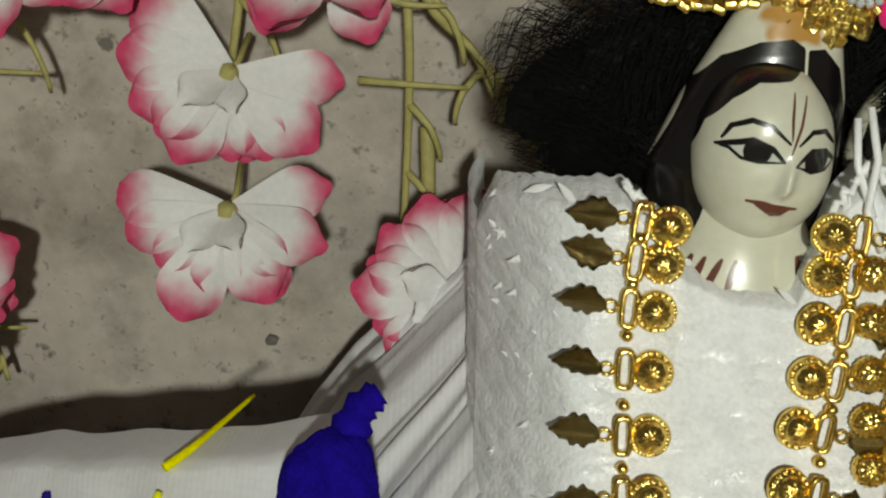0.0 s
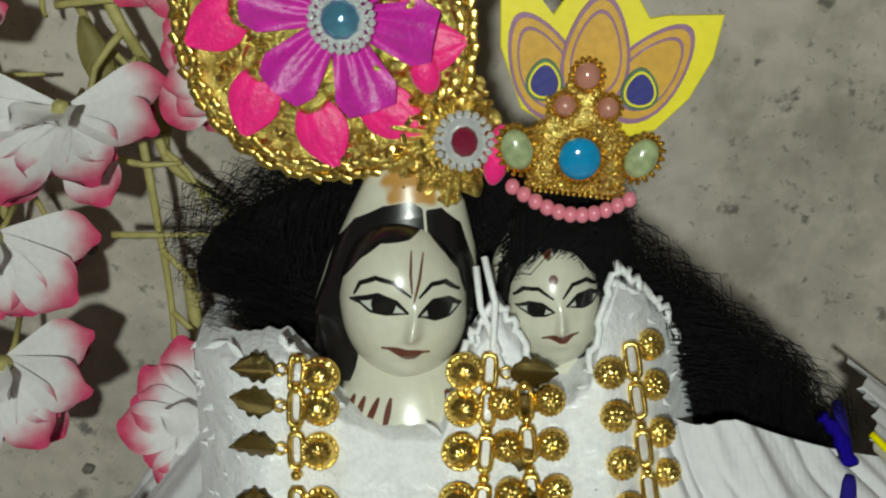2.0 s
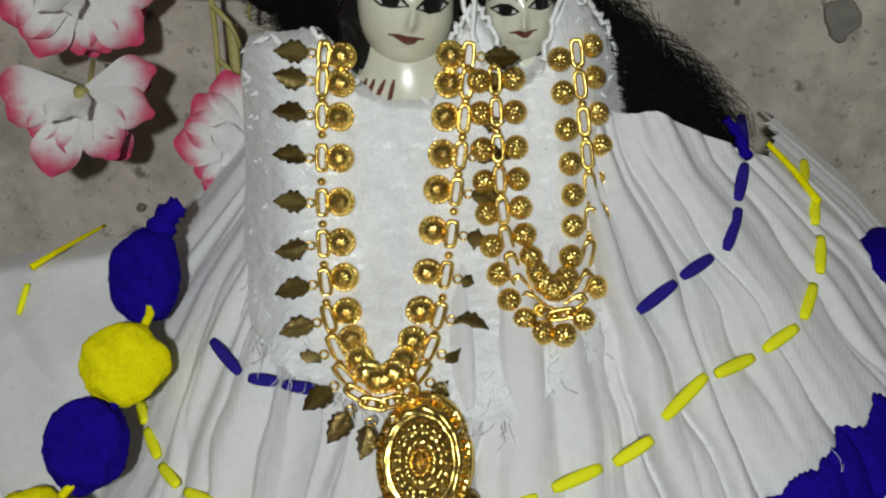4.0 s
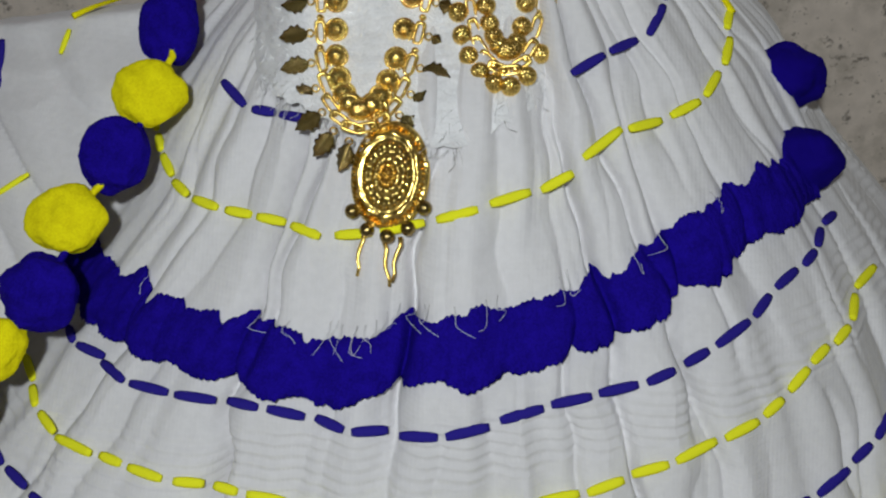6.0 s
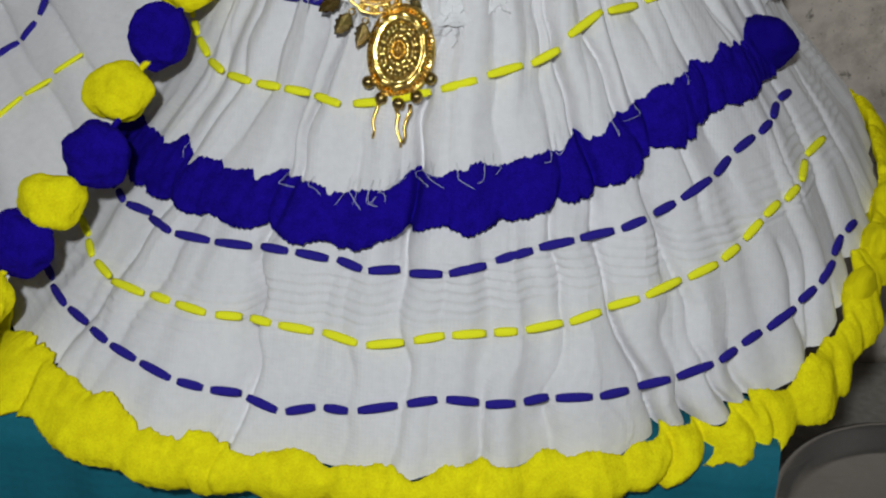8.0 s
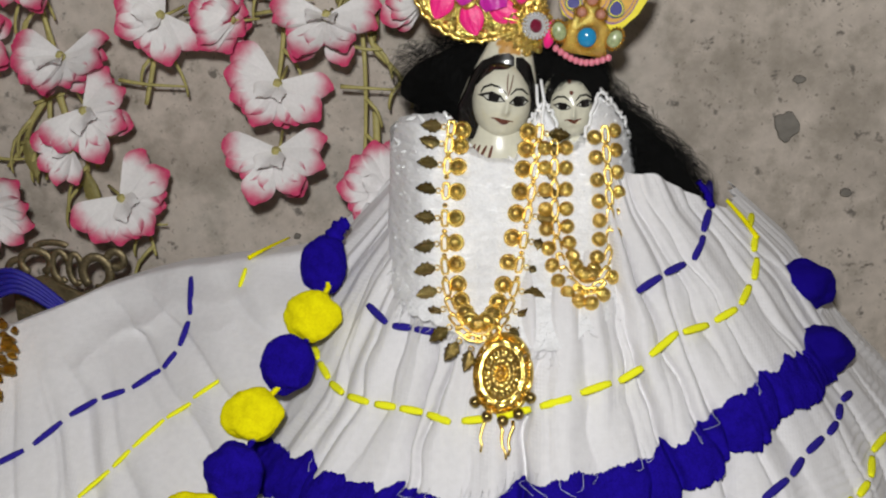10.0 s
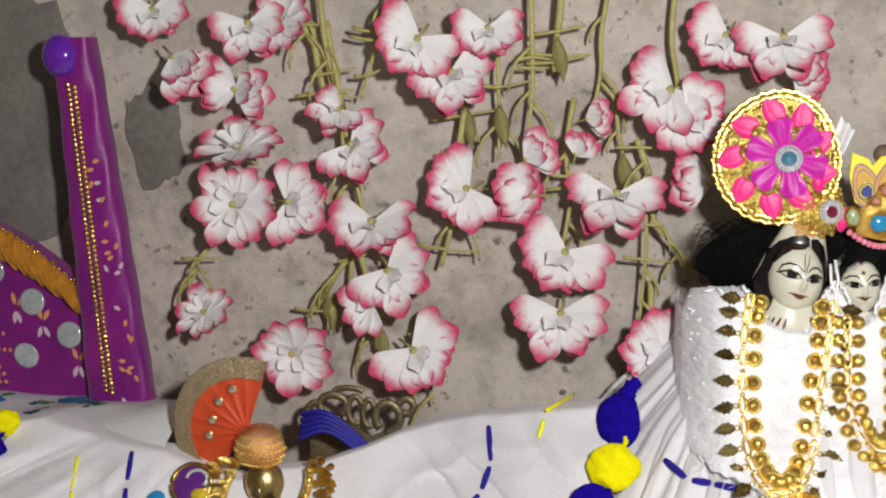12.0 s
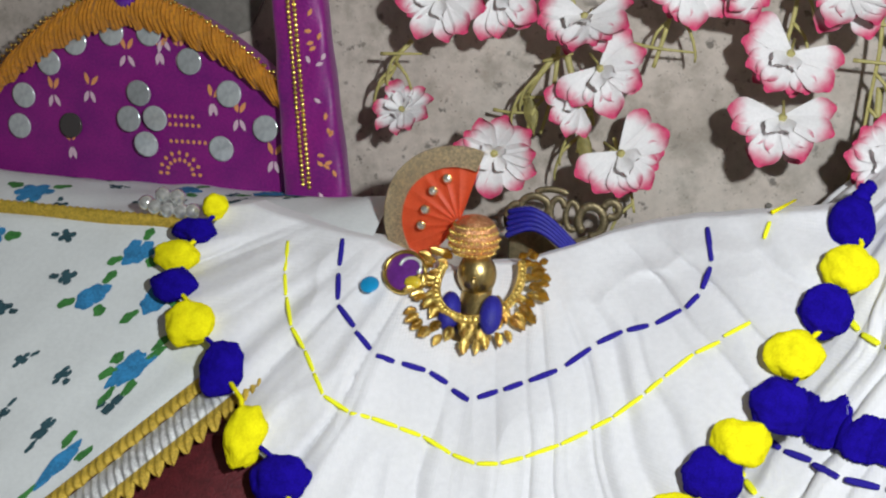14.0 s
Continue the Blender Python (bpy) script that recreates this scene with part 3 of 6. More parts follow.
def dress_at(x, z, off=0.0):
    """The dress's surface: gathers fan out from the neck of the small figure."""
    a = math.degrees(math.atan2(x + 0.30, 0.30 - z))
    far = min(max(math.hypot(x + 0.30, z - 0.20) - 0.02, 0) / 0.10, 1)
    wob = a + 3 * noise.noise(Vector((x * 20, z * 20, 0)))
    fold = 0
    for k, (at, amp, wide, lean) in enumerate(FOLDS):
        d = wob - at * 1.05
        reach = wide * (1.3 if d < 0 else 0.6)
        if abs(d) < 3 * reach:
            fold += 0.0065 * amp * math.exp(-abs(d) / reach)
    far *= min(max((lerp(DRESS_TOP, x) - z) / 0.035, 0.1), 1)
    fold += 0.016 * (abs(noise.noise(Vector((wob * 0.10, far * 1.5, 31)))) - 0.2) + 0.005 * noise.noise(Vector((wob * 0.26, z * 12, 33)))
    fold -= 0.005
    swell = 0.006 * noise.noise(Vector((x * 13, z * 13, 7))) + 0.003 * noise.noise(Vector((x * 40 + z * 25, z * 12, 3)))
    return Vector((x, dress_y(x, z) + fold * far + swell - off * 0.64, z + off * 0.77))


def build_dress():
    root = thing("spread_dress", (-0.28, 0.12, 0.08), "white cotton dress with blue and yellow pom-poms spread over seat", "dress")
    def sheet(u, v):
        # v runs from the hidden lower edge up to the top edge
        z = 0.03 + v * 0.24
        x0, x1 = lerp(EDGE_LEFT, z), lerp(EDGE_RIGHT, z)
        x = x0 + (x1 - x0) * u
        top = lerp(DRESS_TOP, x)
        z = 0.03 + v * (top - 0.03)
        x0, x1 = lerp(EDGE_LEFT, z), lerp(EDGE_RIGHT, z)
        x = x0 + (x1 - x0) * u
        p = dress_at(x, z, 0.001)
        tip = max(0, (v - 0.985) / 0.015)
        return p + Vector((0, 0.02 * tip, -0.006 * tip))
    body = part("dress_body", grid_bm(sheet, 300, 170), COTTON, root)
    stitch_blue, stitch_yellow = stitch_mesh(BLUE_THREAD), stitch_mesh(YELLOW_THREAD)
    ring_blue = [(-0.398, 0.226), (-0.394, 0.208), (-0.387, 0.191), (-0.374, 0.181), (-0.357, 0.168), (-0.334, 0.159), (-0.320, 0.154), (-0.304, 0.144), (-0.297, 0.138), (-0.267, 0.146), (-0.232, 0.159), (-0.205, 0.176), (-0.167, 0.188), (-0.148, 0.206), (-0.143, 0.229), (-0.151, 0.244)]
    ring_yellow = [(-0.438, 0.222), (-0.430, 0.203), (-0.420, 0.185), (-0.396, 0.164), (-0.373, 0.145), (-0.340, 0.134), (-0.284, 0.112), (-0.231, 0.121), (-0.191, 0.141), (-0.158, 0.168), (-0.131, 0.184)]
    r = random.Random(9)
    for line, me, gap, long, wide in ((ring_blue, stitch_blue, 0.004, 0.015, 0.95), (ring_yellow, stitch_yellow, 0.0012, 0.016, 0.72)):
        pts = smooth_line([(x, 0, z) for x, z in line], 400)
        run, here, start = 0.0, pts[0], pts[0]
        goal = long
        for q in pts[1:]:
            run += (q - here).length
            here = q
            if start is not None and run > goal:
                lay_stitch(me, dress_at(start.x, start.z, 0.0022), dress_at(q.x, q.z, 0.0022), root, wide)
                start, run, goal = None, 0.0, gap * r.uniform(0.7, 1.3)
            elif start is None and run > goal:
                start, run, goal = q, 0.0, long * r.uniform(0.75, 1.25)
    # faint yellow stitches on the right flank
    for a, b in (((-0.115, 0.196), (-0.131, 0.186)), ((-0.107, 0.250), (-0.110, 0.240))):
        lay_stitch(stitch_yellow, dress_at(*a, 0.003), dress_at(*b, 0.003), root, 0.7)
    # the pom-poms, threaded along both edges: (x, z, half width, half height, colour)
    B, Y = BLUE, YELLOW
    chain = [(-0.054, 0.252, 0.0150, 0.019, B), (-0.057, 0.231, 0.0165, 0.0155, Y), (-0.070, 0.208, 0.0165, 0.018, B), (-0.088, 0.185, 0.018, 0.0165, Y), (-0.095, 0.160, 0.0175, 0.0175, B), (-0.116, 0.141, 0.018, 0.0155, Y), (-0.131, 0.122, 0.018, 0.017, B), (-0.150, 0.100, 0.018, 0.016, Y), (-0.165, 0.078, 0.017, 0.017, B),
             (-0.499, 0.237, 0.009, 0.010, Y), (-0.507, 0.223, 0.0165, 0.0095, B), (-0.514, 0.208, 0.0175, 0.0115, Y), (-0.508, 0.193, 0.0175, 0.012, B), (-0.484, 0.176, 0.0175, 0.0165, Y), (-0.452, 0.154, 0.0155, 0.020, B), (-0.420, 0.127, 0.013, 0.021, Y), (-0.392, 0.106, 0.019, 0.016, B), (-0.375, 0.085, 0.017, 0.016, Y)]
    tip = dress_at(-0.106, 0.2545, 0.004)
    part("yarn_end", tube_bm(smooth_line([tip, tip + Vector((0.008, 0.012, 0.002)), Vector((-0.089, 0.328, 0.257))], 10), lambda s: 0.0016 - 0.0009 * s, 8), YELLOW, root, "yellow yarn end")
    lead = None
    for k, (x, z, a, b, m) in enumerate(chain):
        at = dress_at(x, z, 0.006)
        part("pom_pom", wool_bm(a, 0.010, b, k * 3.1), m, root, "royal blue wool pom-pom" if m is B else "yellow wool pom-pom", at=Matrix.Translation(at) @ Matrix.Rotation(radians(-40), 4, "X"))
        if lead is not None and k != 9:
            part("cord", tube_bm([lead, (lead + at) / 2 + Vector((0.006, 0, 0.002)), at], 0.0018, 6), m, root)
        lead = at
    part("tassel", tube_bm(smooth_line([dress_at(-0.052, 0.262, 0.005), dress_at(-0.048, 0.270, 0.006), dress_at(-0.042, 0.273, 0.007)], 12), lambda s: 0.0065 - 0.0025 * s + 0.001 * math.sin(s * 25), 12), BLUE, root, "blue wool tassel end")


build_dress()

# ---- the pair of standing figures ----
def relief_head(bm, cx, cy, cz, hw, hd, hh, turn, slant, paint, layers):
    """A smooth glazed head, front half round to the ears; paint(x, z), in mm from its middle, fills the paint layers."""
    def shape(u, v):
        a, e = radians(-115 + 230 * u), math.pi * (v - 0.5)
        z = math.sin(e)
        ce = math.sqrt(max(1 - abs(z) ** (2.7 if z < 0 else 2.0), 0))
        x = math.sin(a) * ce * (1 - 0.10 * max(0, -z) ** 2)
        d = math.cos(a) * math.cos(e)
        dx = x - turn - slant * (z + 0.13)
        bump = 0.15 * math.exp(-(dx / 0.10) ** 2) * math.exp(-((z + 0.10) / 0.20) ** 2) + 0.09 * math.exp(-(dx / 0.13) ** 2) * math.exp(-((z + 0.20) / 0.08) ** 2)
        bump -= 0.045 * sum(math.exp(-((dx - s) / 0.24) ** 2) for s in (-0.44, 0.42)) * math.exp(-((z - 0.10) / 0.15) ** 2)
        bump += 0.055 * math.exp(-(dx / 0.22) ** 2) * math.exp(-((z + 0.45) / 0.08) ** 2) + 0.06 * math.exp(-(dx / 0.25) ** 2) * math.exp(-((z + 0.78) / 0.15) ** 2)
        bump += 0.04 * sum(math.exp(-((dx - s) / 0.25) ** 2) for s in (-0.5, 0.5)) * math.exp(-((z + 0.28) / 0.2) ** 2)
        y = -(d + (bump if d > 0 else 0))
        return (cx + x * hw, cy + y * hd, cz + z * hh), x, z
    before = len(bm.verts)
    grid_bm(lambda u, v: shape(u, v)[0], 210, 190, bm)
    bm.verts.ensure_lookup_table()
    for vert in bm.verts[before:]:
        if vert.co.y < cy + 0.002:
            for name, depth in paint((vert.co.x - cx) * 1000, (vert.co.z - cz) * 1000).items():
                vert[layers[name]] = 1 + max(depth, -1)


def stroke(x, z, pts, w):
    """How deep (x, z) lies inside a brush stroke of half width w that thins at its ends."""
    best = -9
    n = len(pts) - 1
    for k, ((a, b), (c, d)) in enumerate(zip(pts, pts[1:])):
        dx, dz = c - a, d - b
        t = min(max(((x - a) * dx + (z - b) * dz) / (dx * dx + dz * dz), 0), 1)
        s = (k + t) / n
        best = max(best, w * (0.35 + 0.65 * math.sin(math.pi * min(max(s, 0.04), 0.96)) ** 0.6) - math.hypot(x - a - t * dx, z - b - t * dz))
    return best


def lens_shape(x, z, top, low):
    """How deep (x, z) lies between an upper and a lower curve."""
    return min(lerp(top, x) - z, z - lerp(low, x), (x - top[0][0]) * 0.6, (top[-1][0] - x) * 0.6)


def disc(x, z, cx, cz, rx, rz):
    return (1 - math.hypot((x - cx) / rx, (z - cz) / rz)) * min(rx, rz)


def tall_paint(x, z):
    lids = ([(-13.0, 5.2), (-10.1, 6.0), (-4.9, 7.2), (-0.4, 5.3), (2.5, 2.1)], [(5.4, 1.2), (9.3, 3.9), (13.1, 3.0), (16.0, 0.2)])
    lows = ([(-13.0, 5.1), (-10.1, 4.8), (-7.5, 2.8), (-3.4, 1.9), (2.5, 2.0)], [(5.4, 1.1), (9.3, -1.2), (13.1, -1.4), (16.0, 0.1)])
    ink = max(stroke(x, z, [(-11.7, 6.9), (-9.7, 10.0), (-5.2, 11.6), (-0.7, 10.4), (3.7, 6.3)], 0.62), stroke(x, z, [(6.0, 5.8), (9.3, 8.4), (12.7, 7.9), (16.0, 3.9)], 0.62))
    white = -1
    for top, low, (px, pz) in zip(lids, lows, ((-3.8, 4.5), (10.8, 1.4))):
        eye = lens_shape(x, z, top, low)
        white = max(white, eye - 0.1)
        ink = max(ink, stroke(x, z, top, 0.75), stroke(x, z, low, 0.42), min(disc(x, z, px, pz, 3.3, 3.1), eye + 0.2))
    hairline = [(-18.5, -2.0), (-17.0, 3.5), (-15.0, 9.5), (-9.3, 15.5), (-3.4, 19.3), (4.1, 19.5), (7.6, 20.9), (8.4, 23.0), (9.2, 19.3), (13.1, 13.9), (16.0, 8.6), (17.4, 1.0)]
    ink = max(ink, min(z - lerp(hairline, x), abs(x - 8.4) - 0.35))
    lip = max(stroke(x, z, [(-5.4, -7.7), (-1.9, -8.3), (0.6, -9.2), (2.2, -9.3), (6.7, -10.5)], 0.75), lens_shape(x, z, [(-3.6, -8.4), (0.6, -9.2), (5.0, -10.2)], [(-3.6, -8.8), (0.6, -12.0), (3.0, -12.1), (5.0, -10.6)]))
    lip = max(lip, stroke(x, z, [(4.6, 17.2), (4.1, 11.8), (4.1, 7.0)], 0.38), stroke(x, z, [(7.6, 16.2), (6.3, 10.2), (4.1, 3.9)], 0.38))
    return {"ink": ink, "lip": lip, "white": white}


def short_paint(x, z):
    lids = ([(-10.6, 2.6), (-6.9, 4.2), (-3.6, 4.0), (-0.5, 1.9)], [(3.1, 3.2), (6.2, 5.5), (9.5, 5.5), (12.0, 3.6)])
    lows = ([(-10.6, 2.5), (-8.6, 1.8), (-6.2, 0.6), (-3.0, 0.8), (-0.5, 1.8)], [(3.1, 3.1), (7.5, 1.7), (10.0, 2.0), (12.0, 3.5)])
    ink = max(stroke(x, z, [(-11.0, 5.2), (-8.2, 7.8), (-4.2, 8.2), (-0.5, 5.5)], 0.55), stroke(x, z, [(2.2, 5.5), (4.9, 8.6), (8.8, 8.7), (11.8, 6.0)], 0.55))
    white = -1
    for top, low, (px, pz) in zip(lids, lows, ((-5.2, 2.6), (7.9, 3.7))):
        eye = lens_shape(x, z, top, low)
        white = max(white, eye - 0.1)
        ink = max(ink, stroke(x, z, top, 0.62), stroke(x, z, low, 0.36), min(disc(x, z, px, pz, 2.5, 2.4), eye + 0.2))
    ink = max(ink, z - lerp([(-13.4, -6.0), (-12.6, 2.0), (-11.6, 7.0), (-8.2, 14.0), (-4.2, 17.6), (2.0, 17.0), (6.2, 15.4), (12.1, 7.4), (13.2, -1.0)], x))
    lip = max(stroke(x, z, [(-4.0, -5.6), (-0.3, -5.3), (1.6, -5.8), (5.6, -5.1)], 0.6), lens_shape(x, z, [(-2.4, -5.4), (1.6, -5.7), (4.4, -5.3)], [(-2.4, -5.9), (0.6, -7.7), (2.4, -7.8), (4.4, -5.8)]))
    lip = max(lip, disc(x, z, -0.1, 10.4, 1.25, 1.25), disc(x, z, -1.3, 16.6, 1.2, 1.5))
    return {"ink": ink, "lip": lip, "white": white}


def glaze_material():
    """Ivory glaze with brush-painted layers kept as depths on the mesh."""
    m = mat("ivory_glaze", (0.66, 0.64, 0.52), 0.26, vary=0.06, scale=60, fine=300, bump=0.04, coat=0.5)
    N, L, b, mix = nodes_of(m)
    src = mix.outputs["Result"]
    for name, tint, soft in (("ochre", (0.50, 0.27, 0.07, 1), 0.9), ("white", (0.58, 0.58, 0.52, 1), 0.1), ("lip", (0.13, 0.040, 0.025, 1), 0.12), ("ink", (0.007, 0.006, 0.006, 1), 0.10)):
        a, r, x = N.new("ShaderNodeAttribute"), N.new("ShaderNodeMapRange"), N.new("ShaderNodeMix")
        a.attribute_name = name
        r.inputs["From Min"].default_value, r.inputs["From Max"].default_value = 1 - soft, 1 + soft
        x.data_type = "RGBA"
        x.inputs["B"].default_value = tint
        L.new(a.outputs["Fac"], r.inputs["Value"])
        L.new(r.outputs[0], x.inputs["Factor"])
        L.new(src, x.inputs["A"])
        src = x.outputs["Result"]
    L.new(src, b.inputs["Base Color"])
    return m


def build_figures():
    bm = bmesh.new()
    layers = {name: bm.verts.layers.float.new(name) for name in ("ink", "lip", "white", "ochre")}
    relief_head(bm, 0.0580, 0.2790, 0.3590, 0.0175, 0.0165, 0.0232, 0.20, 0.35, tall_paint, layers)
    relief_head(bm, 0.0995, 0.2830, 0.3535, 0.0131, 0.0135, 0.0190, 0.10, 0.05, short_paint, layers)
    # pointed cap behind the first face, rounded veil edge behind the second
    tall_edge = [(-29, -8), (-21.5, 7), (-17.6, 16.5), (-11.0, 23.5), (-2.6, 27.2), (5, 28.0), (7.9, 26.0), (8.4, 24.0), (9.0, 25.4), (13, 25.3), (17.6, 20), (20, 9), (21.5, -8)]
    short_edge = [(-18, -8), (-16.4, -2), (-13.6, 11), (-8.2, 18.6), (0, 21), (8, 18), (14, 10), (17, -3)]
    taper = [(-23, 24), (-4, 24), (11.7, 20.4), (24, 16.0), (32, 11.8), (38, 7.5), (42, 3.5), (44, 0)]
    axis = [(-23, -4), (-4, -3), (11.7, 0.4), (24, 3), (36, 3.9), (44, 4.5)]
    for cx, cz, tip, base, w, cy, d, hh, edge in ((0.0580, 0.3590, 0.009, 0.336, 0.0240, 0.2865, 0.0130, 0.067, tall_edge), (0.0985, 0.3535, -0.001, 0.330, 0.0170, 0.2895, 0.011, 0.052, short_edge)):
        def cap(u, v):
            a = radians(-100 + 200 * u)
            k = (0.74 + 0.9 * v - 1.35 * v * v) if v < 0.55 else 0.827 * max(1 - ((v - 0.55) / 0.45) ** 1.7, 0)
            wide = w * 1.14 * k
            if w > 0.02:
                z = (base + hh * v - cz) * 1000
                wide = 0.001 * lerp(taper, z)
                return (cx + 0.001 * lerp(axis, z) + wide * math.sin(a), cy - d * min(1, wide * 50) * math.cos(a), base + hh * v)
            return (cx + tip * v + wide * math.sin(a), cy - d * min(1, k * 1.3) * math.cos(a), base + hh * v)
        before = len(bm.verts)
        grid_bm(cap, 170, 150, bm)
        bm.verts.ensure_lookup_table()
        for vert in bm.verts[before:]:
            x, z = (vert.co.x - cx) * 1000, (vert.co.z - cz) * 1000
            ink = lerp(edge, x) - z
            if edge is tall_edge:
                ink = min(ink, abs(x - 8.4) - 0.35)
                vert[layers["ochre"]] = 1 + max(disc(x, z, 5.5, 33, 7.5, 7.0) + 3.2 * noise.noise(vert.co * 260), -1)
            vert[layers["ink"]] = 1 + max(ink, -1)
    # neck, chest and a plain body under the clothes
    def neck(cx, cy, r0, r1, z0, z1, stripes):
        def fn(u, v):
            a = 2 * math.pi * u
            r = r1 + (r0 - r1) * (1 - v) ** 2.2
            return (cx + r * math.sin(a), cy - 0.62 * r * math.cos(a), z0 + (z1 - z0) * v)
        before = len(bm.verts)
        grid_bm(fn, 220, 90, bm, True)
        if stripes:
            bm.verts.ensure_lookup_table()
            for vert in bm.verts[before:]:
                if vert.co.y < cy:
                    x, z = (vert.co.x - cx) * 1000, (vert.co.z - z0) * 1000
                    vert[layers["lip"]] = 1 + max(-1, *[stroke(x, z, [(a, 13), (a + lean * 0.5, 17), (a + lean, 21)], 0.9) for a, lean in ((-18, 4.0), (-15, 4.0), (-11.5, 4.5), (-6, 2.5))], stroke(x, z, [(13.5, 10), (13.0, 16), (12.0, 21)], 1.3))
    neck(0.0560, 0.2800, 0.038, 0.0142, 0.312, 0.350, True)
    neck(0.0985, 0.2850, 0.026, 0.0095, 0.318, 0.346, False)
    for x in (0.045, 0.105):
        grid_bm(lambda u, v: (x + (0.030 - 0.004 * v) * math.sin(2 * math.pi * u), 0.315 - 0.026 * math.cos(2 * math.pi * u), 0.0505 + 0.275 * v), 32, 12, bm, True)
    tagged(part("figurine", bm, glaze_material()), "pair of ivory glazed figurines with painted black hair", "figurine")


build_figures()


def build_wig(name, lobes, label, count, seed):
    """A fluffy black hair piece: dark lobes (root, end, root radius, end radius) and loose strands along them."""
    r = random.Random(seed)
    bm = bmesh.new()
    for a, b, ra, rb in lobes:
        a, b = Vector(a), Vector(b)
        def fn(u, v):
            ang = 2 * math.pi * u
            k = math.sin(math.pi * min(max(v, 0.0), 1.0)) ** 0.45
            rad = 0.70 * (ra + (rb - ra) * v) * k
            side = (b - a).cross(Vector((0, 1, 0))).normalized()
            p = a.lerp(b, v)
            lump = 1 + 0.22 * noise.noise(Vector((math.cos(ang) * 2, math.sin(ang) * 2, v * 4 + seed)))
            return p + side * rad * lump * math.cos(ang) + Vector((0, 0.45 * rad * math.sin(ang), 0))
        grid_bm(fn, 30, 24, bm, True)
    root = part(name, bm, HAIR)
    tagged(root, label, "wig")
    sb = bmesh.new()
    for _ in range(count):
        a, b, ra, rb = lobes[r.randrange(len(lobes))]
        a, b = Vector(a), Vector(b)
        side = (b - a).cross(Vector((0, 1, 0))).normalized()
        q = max(-1.15, min(1.15, r.gauss(0, 0.66)))
        s0 = r.uniform(0.0, 0.7)
        s1 = min(s0 + r.uniform(0.25, 0.5), 0.98 + 0.05 * r.random())
        pts = []
        curl, depth, ph = r.uniform(0.0015, 0.0075), r.uniform(-0.5, 0.1), r.uniform(0, 6)
        for k in range(6):
            s = s0 + (s1 - s0) * k / 5
            rad = (ra + (rb - ra) * s) * (0.95 + 0.25 * max(s - 0.8, 0))
            pts.append(a.lerp(b, s) + side * (q * rad * (0.75 + 0.35 * s) * math.sqrt(max(1 - (max(s - 0.72, 0) / 0.36) ** 2, 0.06)) + curl * math.sin(ph + 17 * s)) + Vector((0, depth * rad + curl * math.cos(ph + 9 * s), 0)))
        tube_bm(pts, lambda t: 0.00017 * (1 - 0.6 * t), 3, sb)
    st = part("strand", sb, HAIR, root, "fine loose black hair")
    st["kind"] = "stuff"


build_wig("hair_piece", [((0.062, 0.302, 0.386), (-0.006, 0.305, 0.358), 0.020, 0.021), ((0.050, 0.303, 0.370), (0.006, 0.305, 0.346), 0.020, 0.014), ((0.040, 0.296, 0.365), (0.039, 0.290, 0.336), 0.009, 0.008), ((0.076, 0.298, 0.365), (0.077, 0.292, 0.338), 0.007, 0.006)], "fluffy black hair piece behind the taller figurine", 4600, 3)
build_wig("hair_piece", [((0.075, 0.300, 0.381), (0.122, 0.305, 0.362), 0.012, 0.012), ((0.100, 0.303, 0.365), (0.184, 0.312, 0.282), 0.017, 0.014), ((0.118, 0.305, 0.340), (0.162, 0.312, 0.280), 0.020, 0.012), ((0.088, 0.283, 0.377), (0.120, 0.287, 0.360), 0.007, 0.008)], "long black hair piece falling beside the shorter figurine", 7000, 4)

# ---- the lace blouse over both figures ----
BLOUSE_TOP = [(-0.014, 0.330), (-0.008, 0.346), (0.004, 0.352), (0.024, 0.354), (0.032, 0.347), (0.038, 0.336), (0.050, 0.3305), (0.066, 0.330), (0.071, 0.338), (0.076, 0.352), (0.084, 0.360), (0.089, 0.352), (0.093, 0.340), (0.100, 0.336), (0.107, 0.340), (0.113, 0.358), (0.117, 0.366), (0.124, 0.356), (0.132, 0.344), (0.138, 0.325), (0.142, 0.306)]
BLOUSE_FRONT = [(0.215, 0.180), (0.235, 0.203), (0.25, 0.217), (0.27, 0.237), (0.29, 0.250), (0.32, 0.2625), (0.345, 0.268), (0.36, 0.273), (0.37, 0.278)]


def blouse_at(x, z, off=0.0):
    m = (x - 0.063) / 0.080
    back = 0.060 * max(abs(m) - 0.55, 0) ** 2 * 4 + 0.006 * m * m
    lump = 0.0036 * noise.noise(Vector((x * 40, z * 30, 2))) + 0.0012 * noise.noise(Vector((x * 140, z * 90, 5)))
    return Vector((x, lerp(BLOUSE_FRONT, z) + back + lump - off, z))


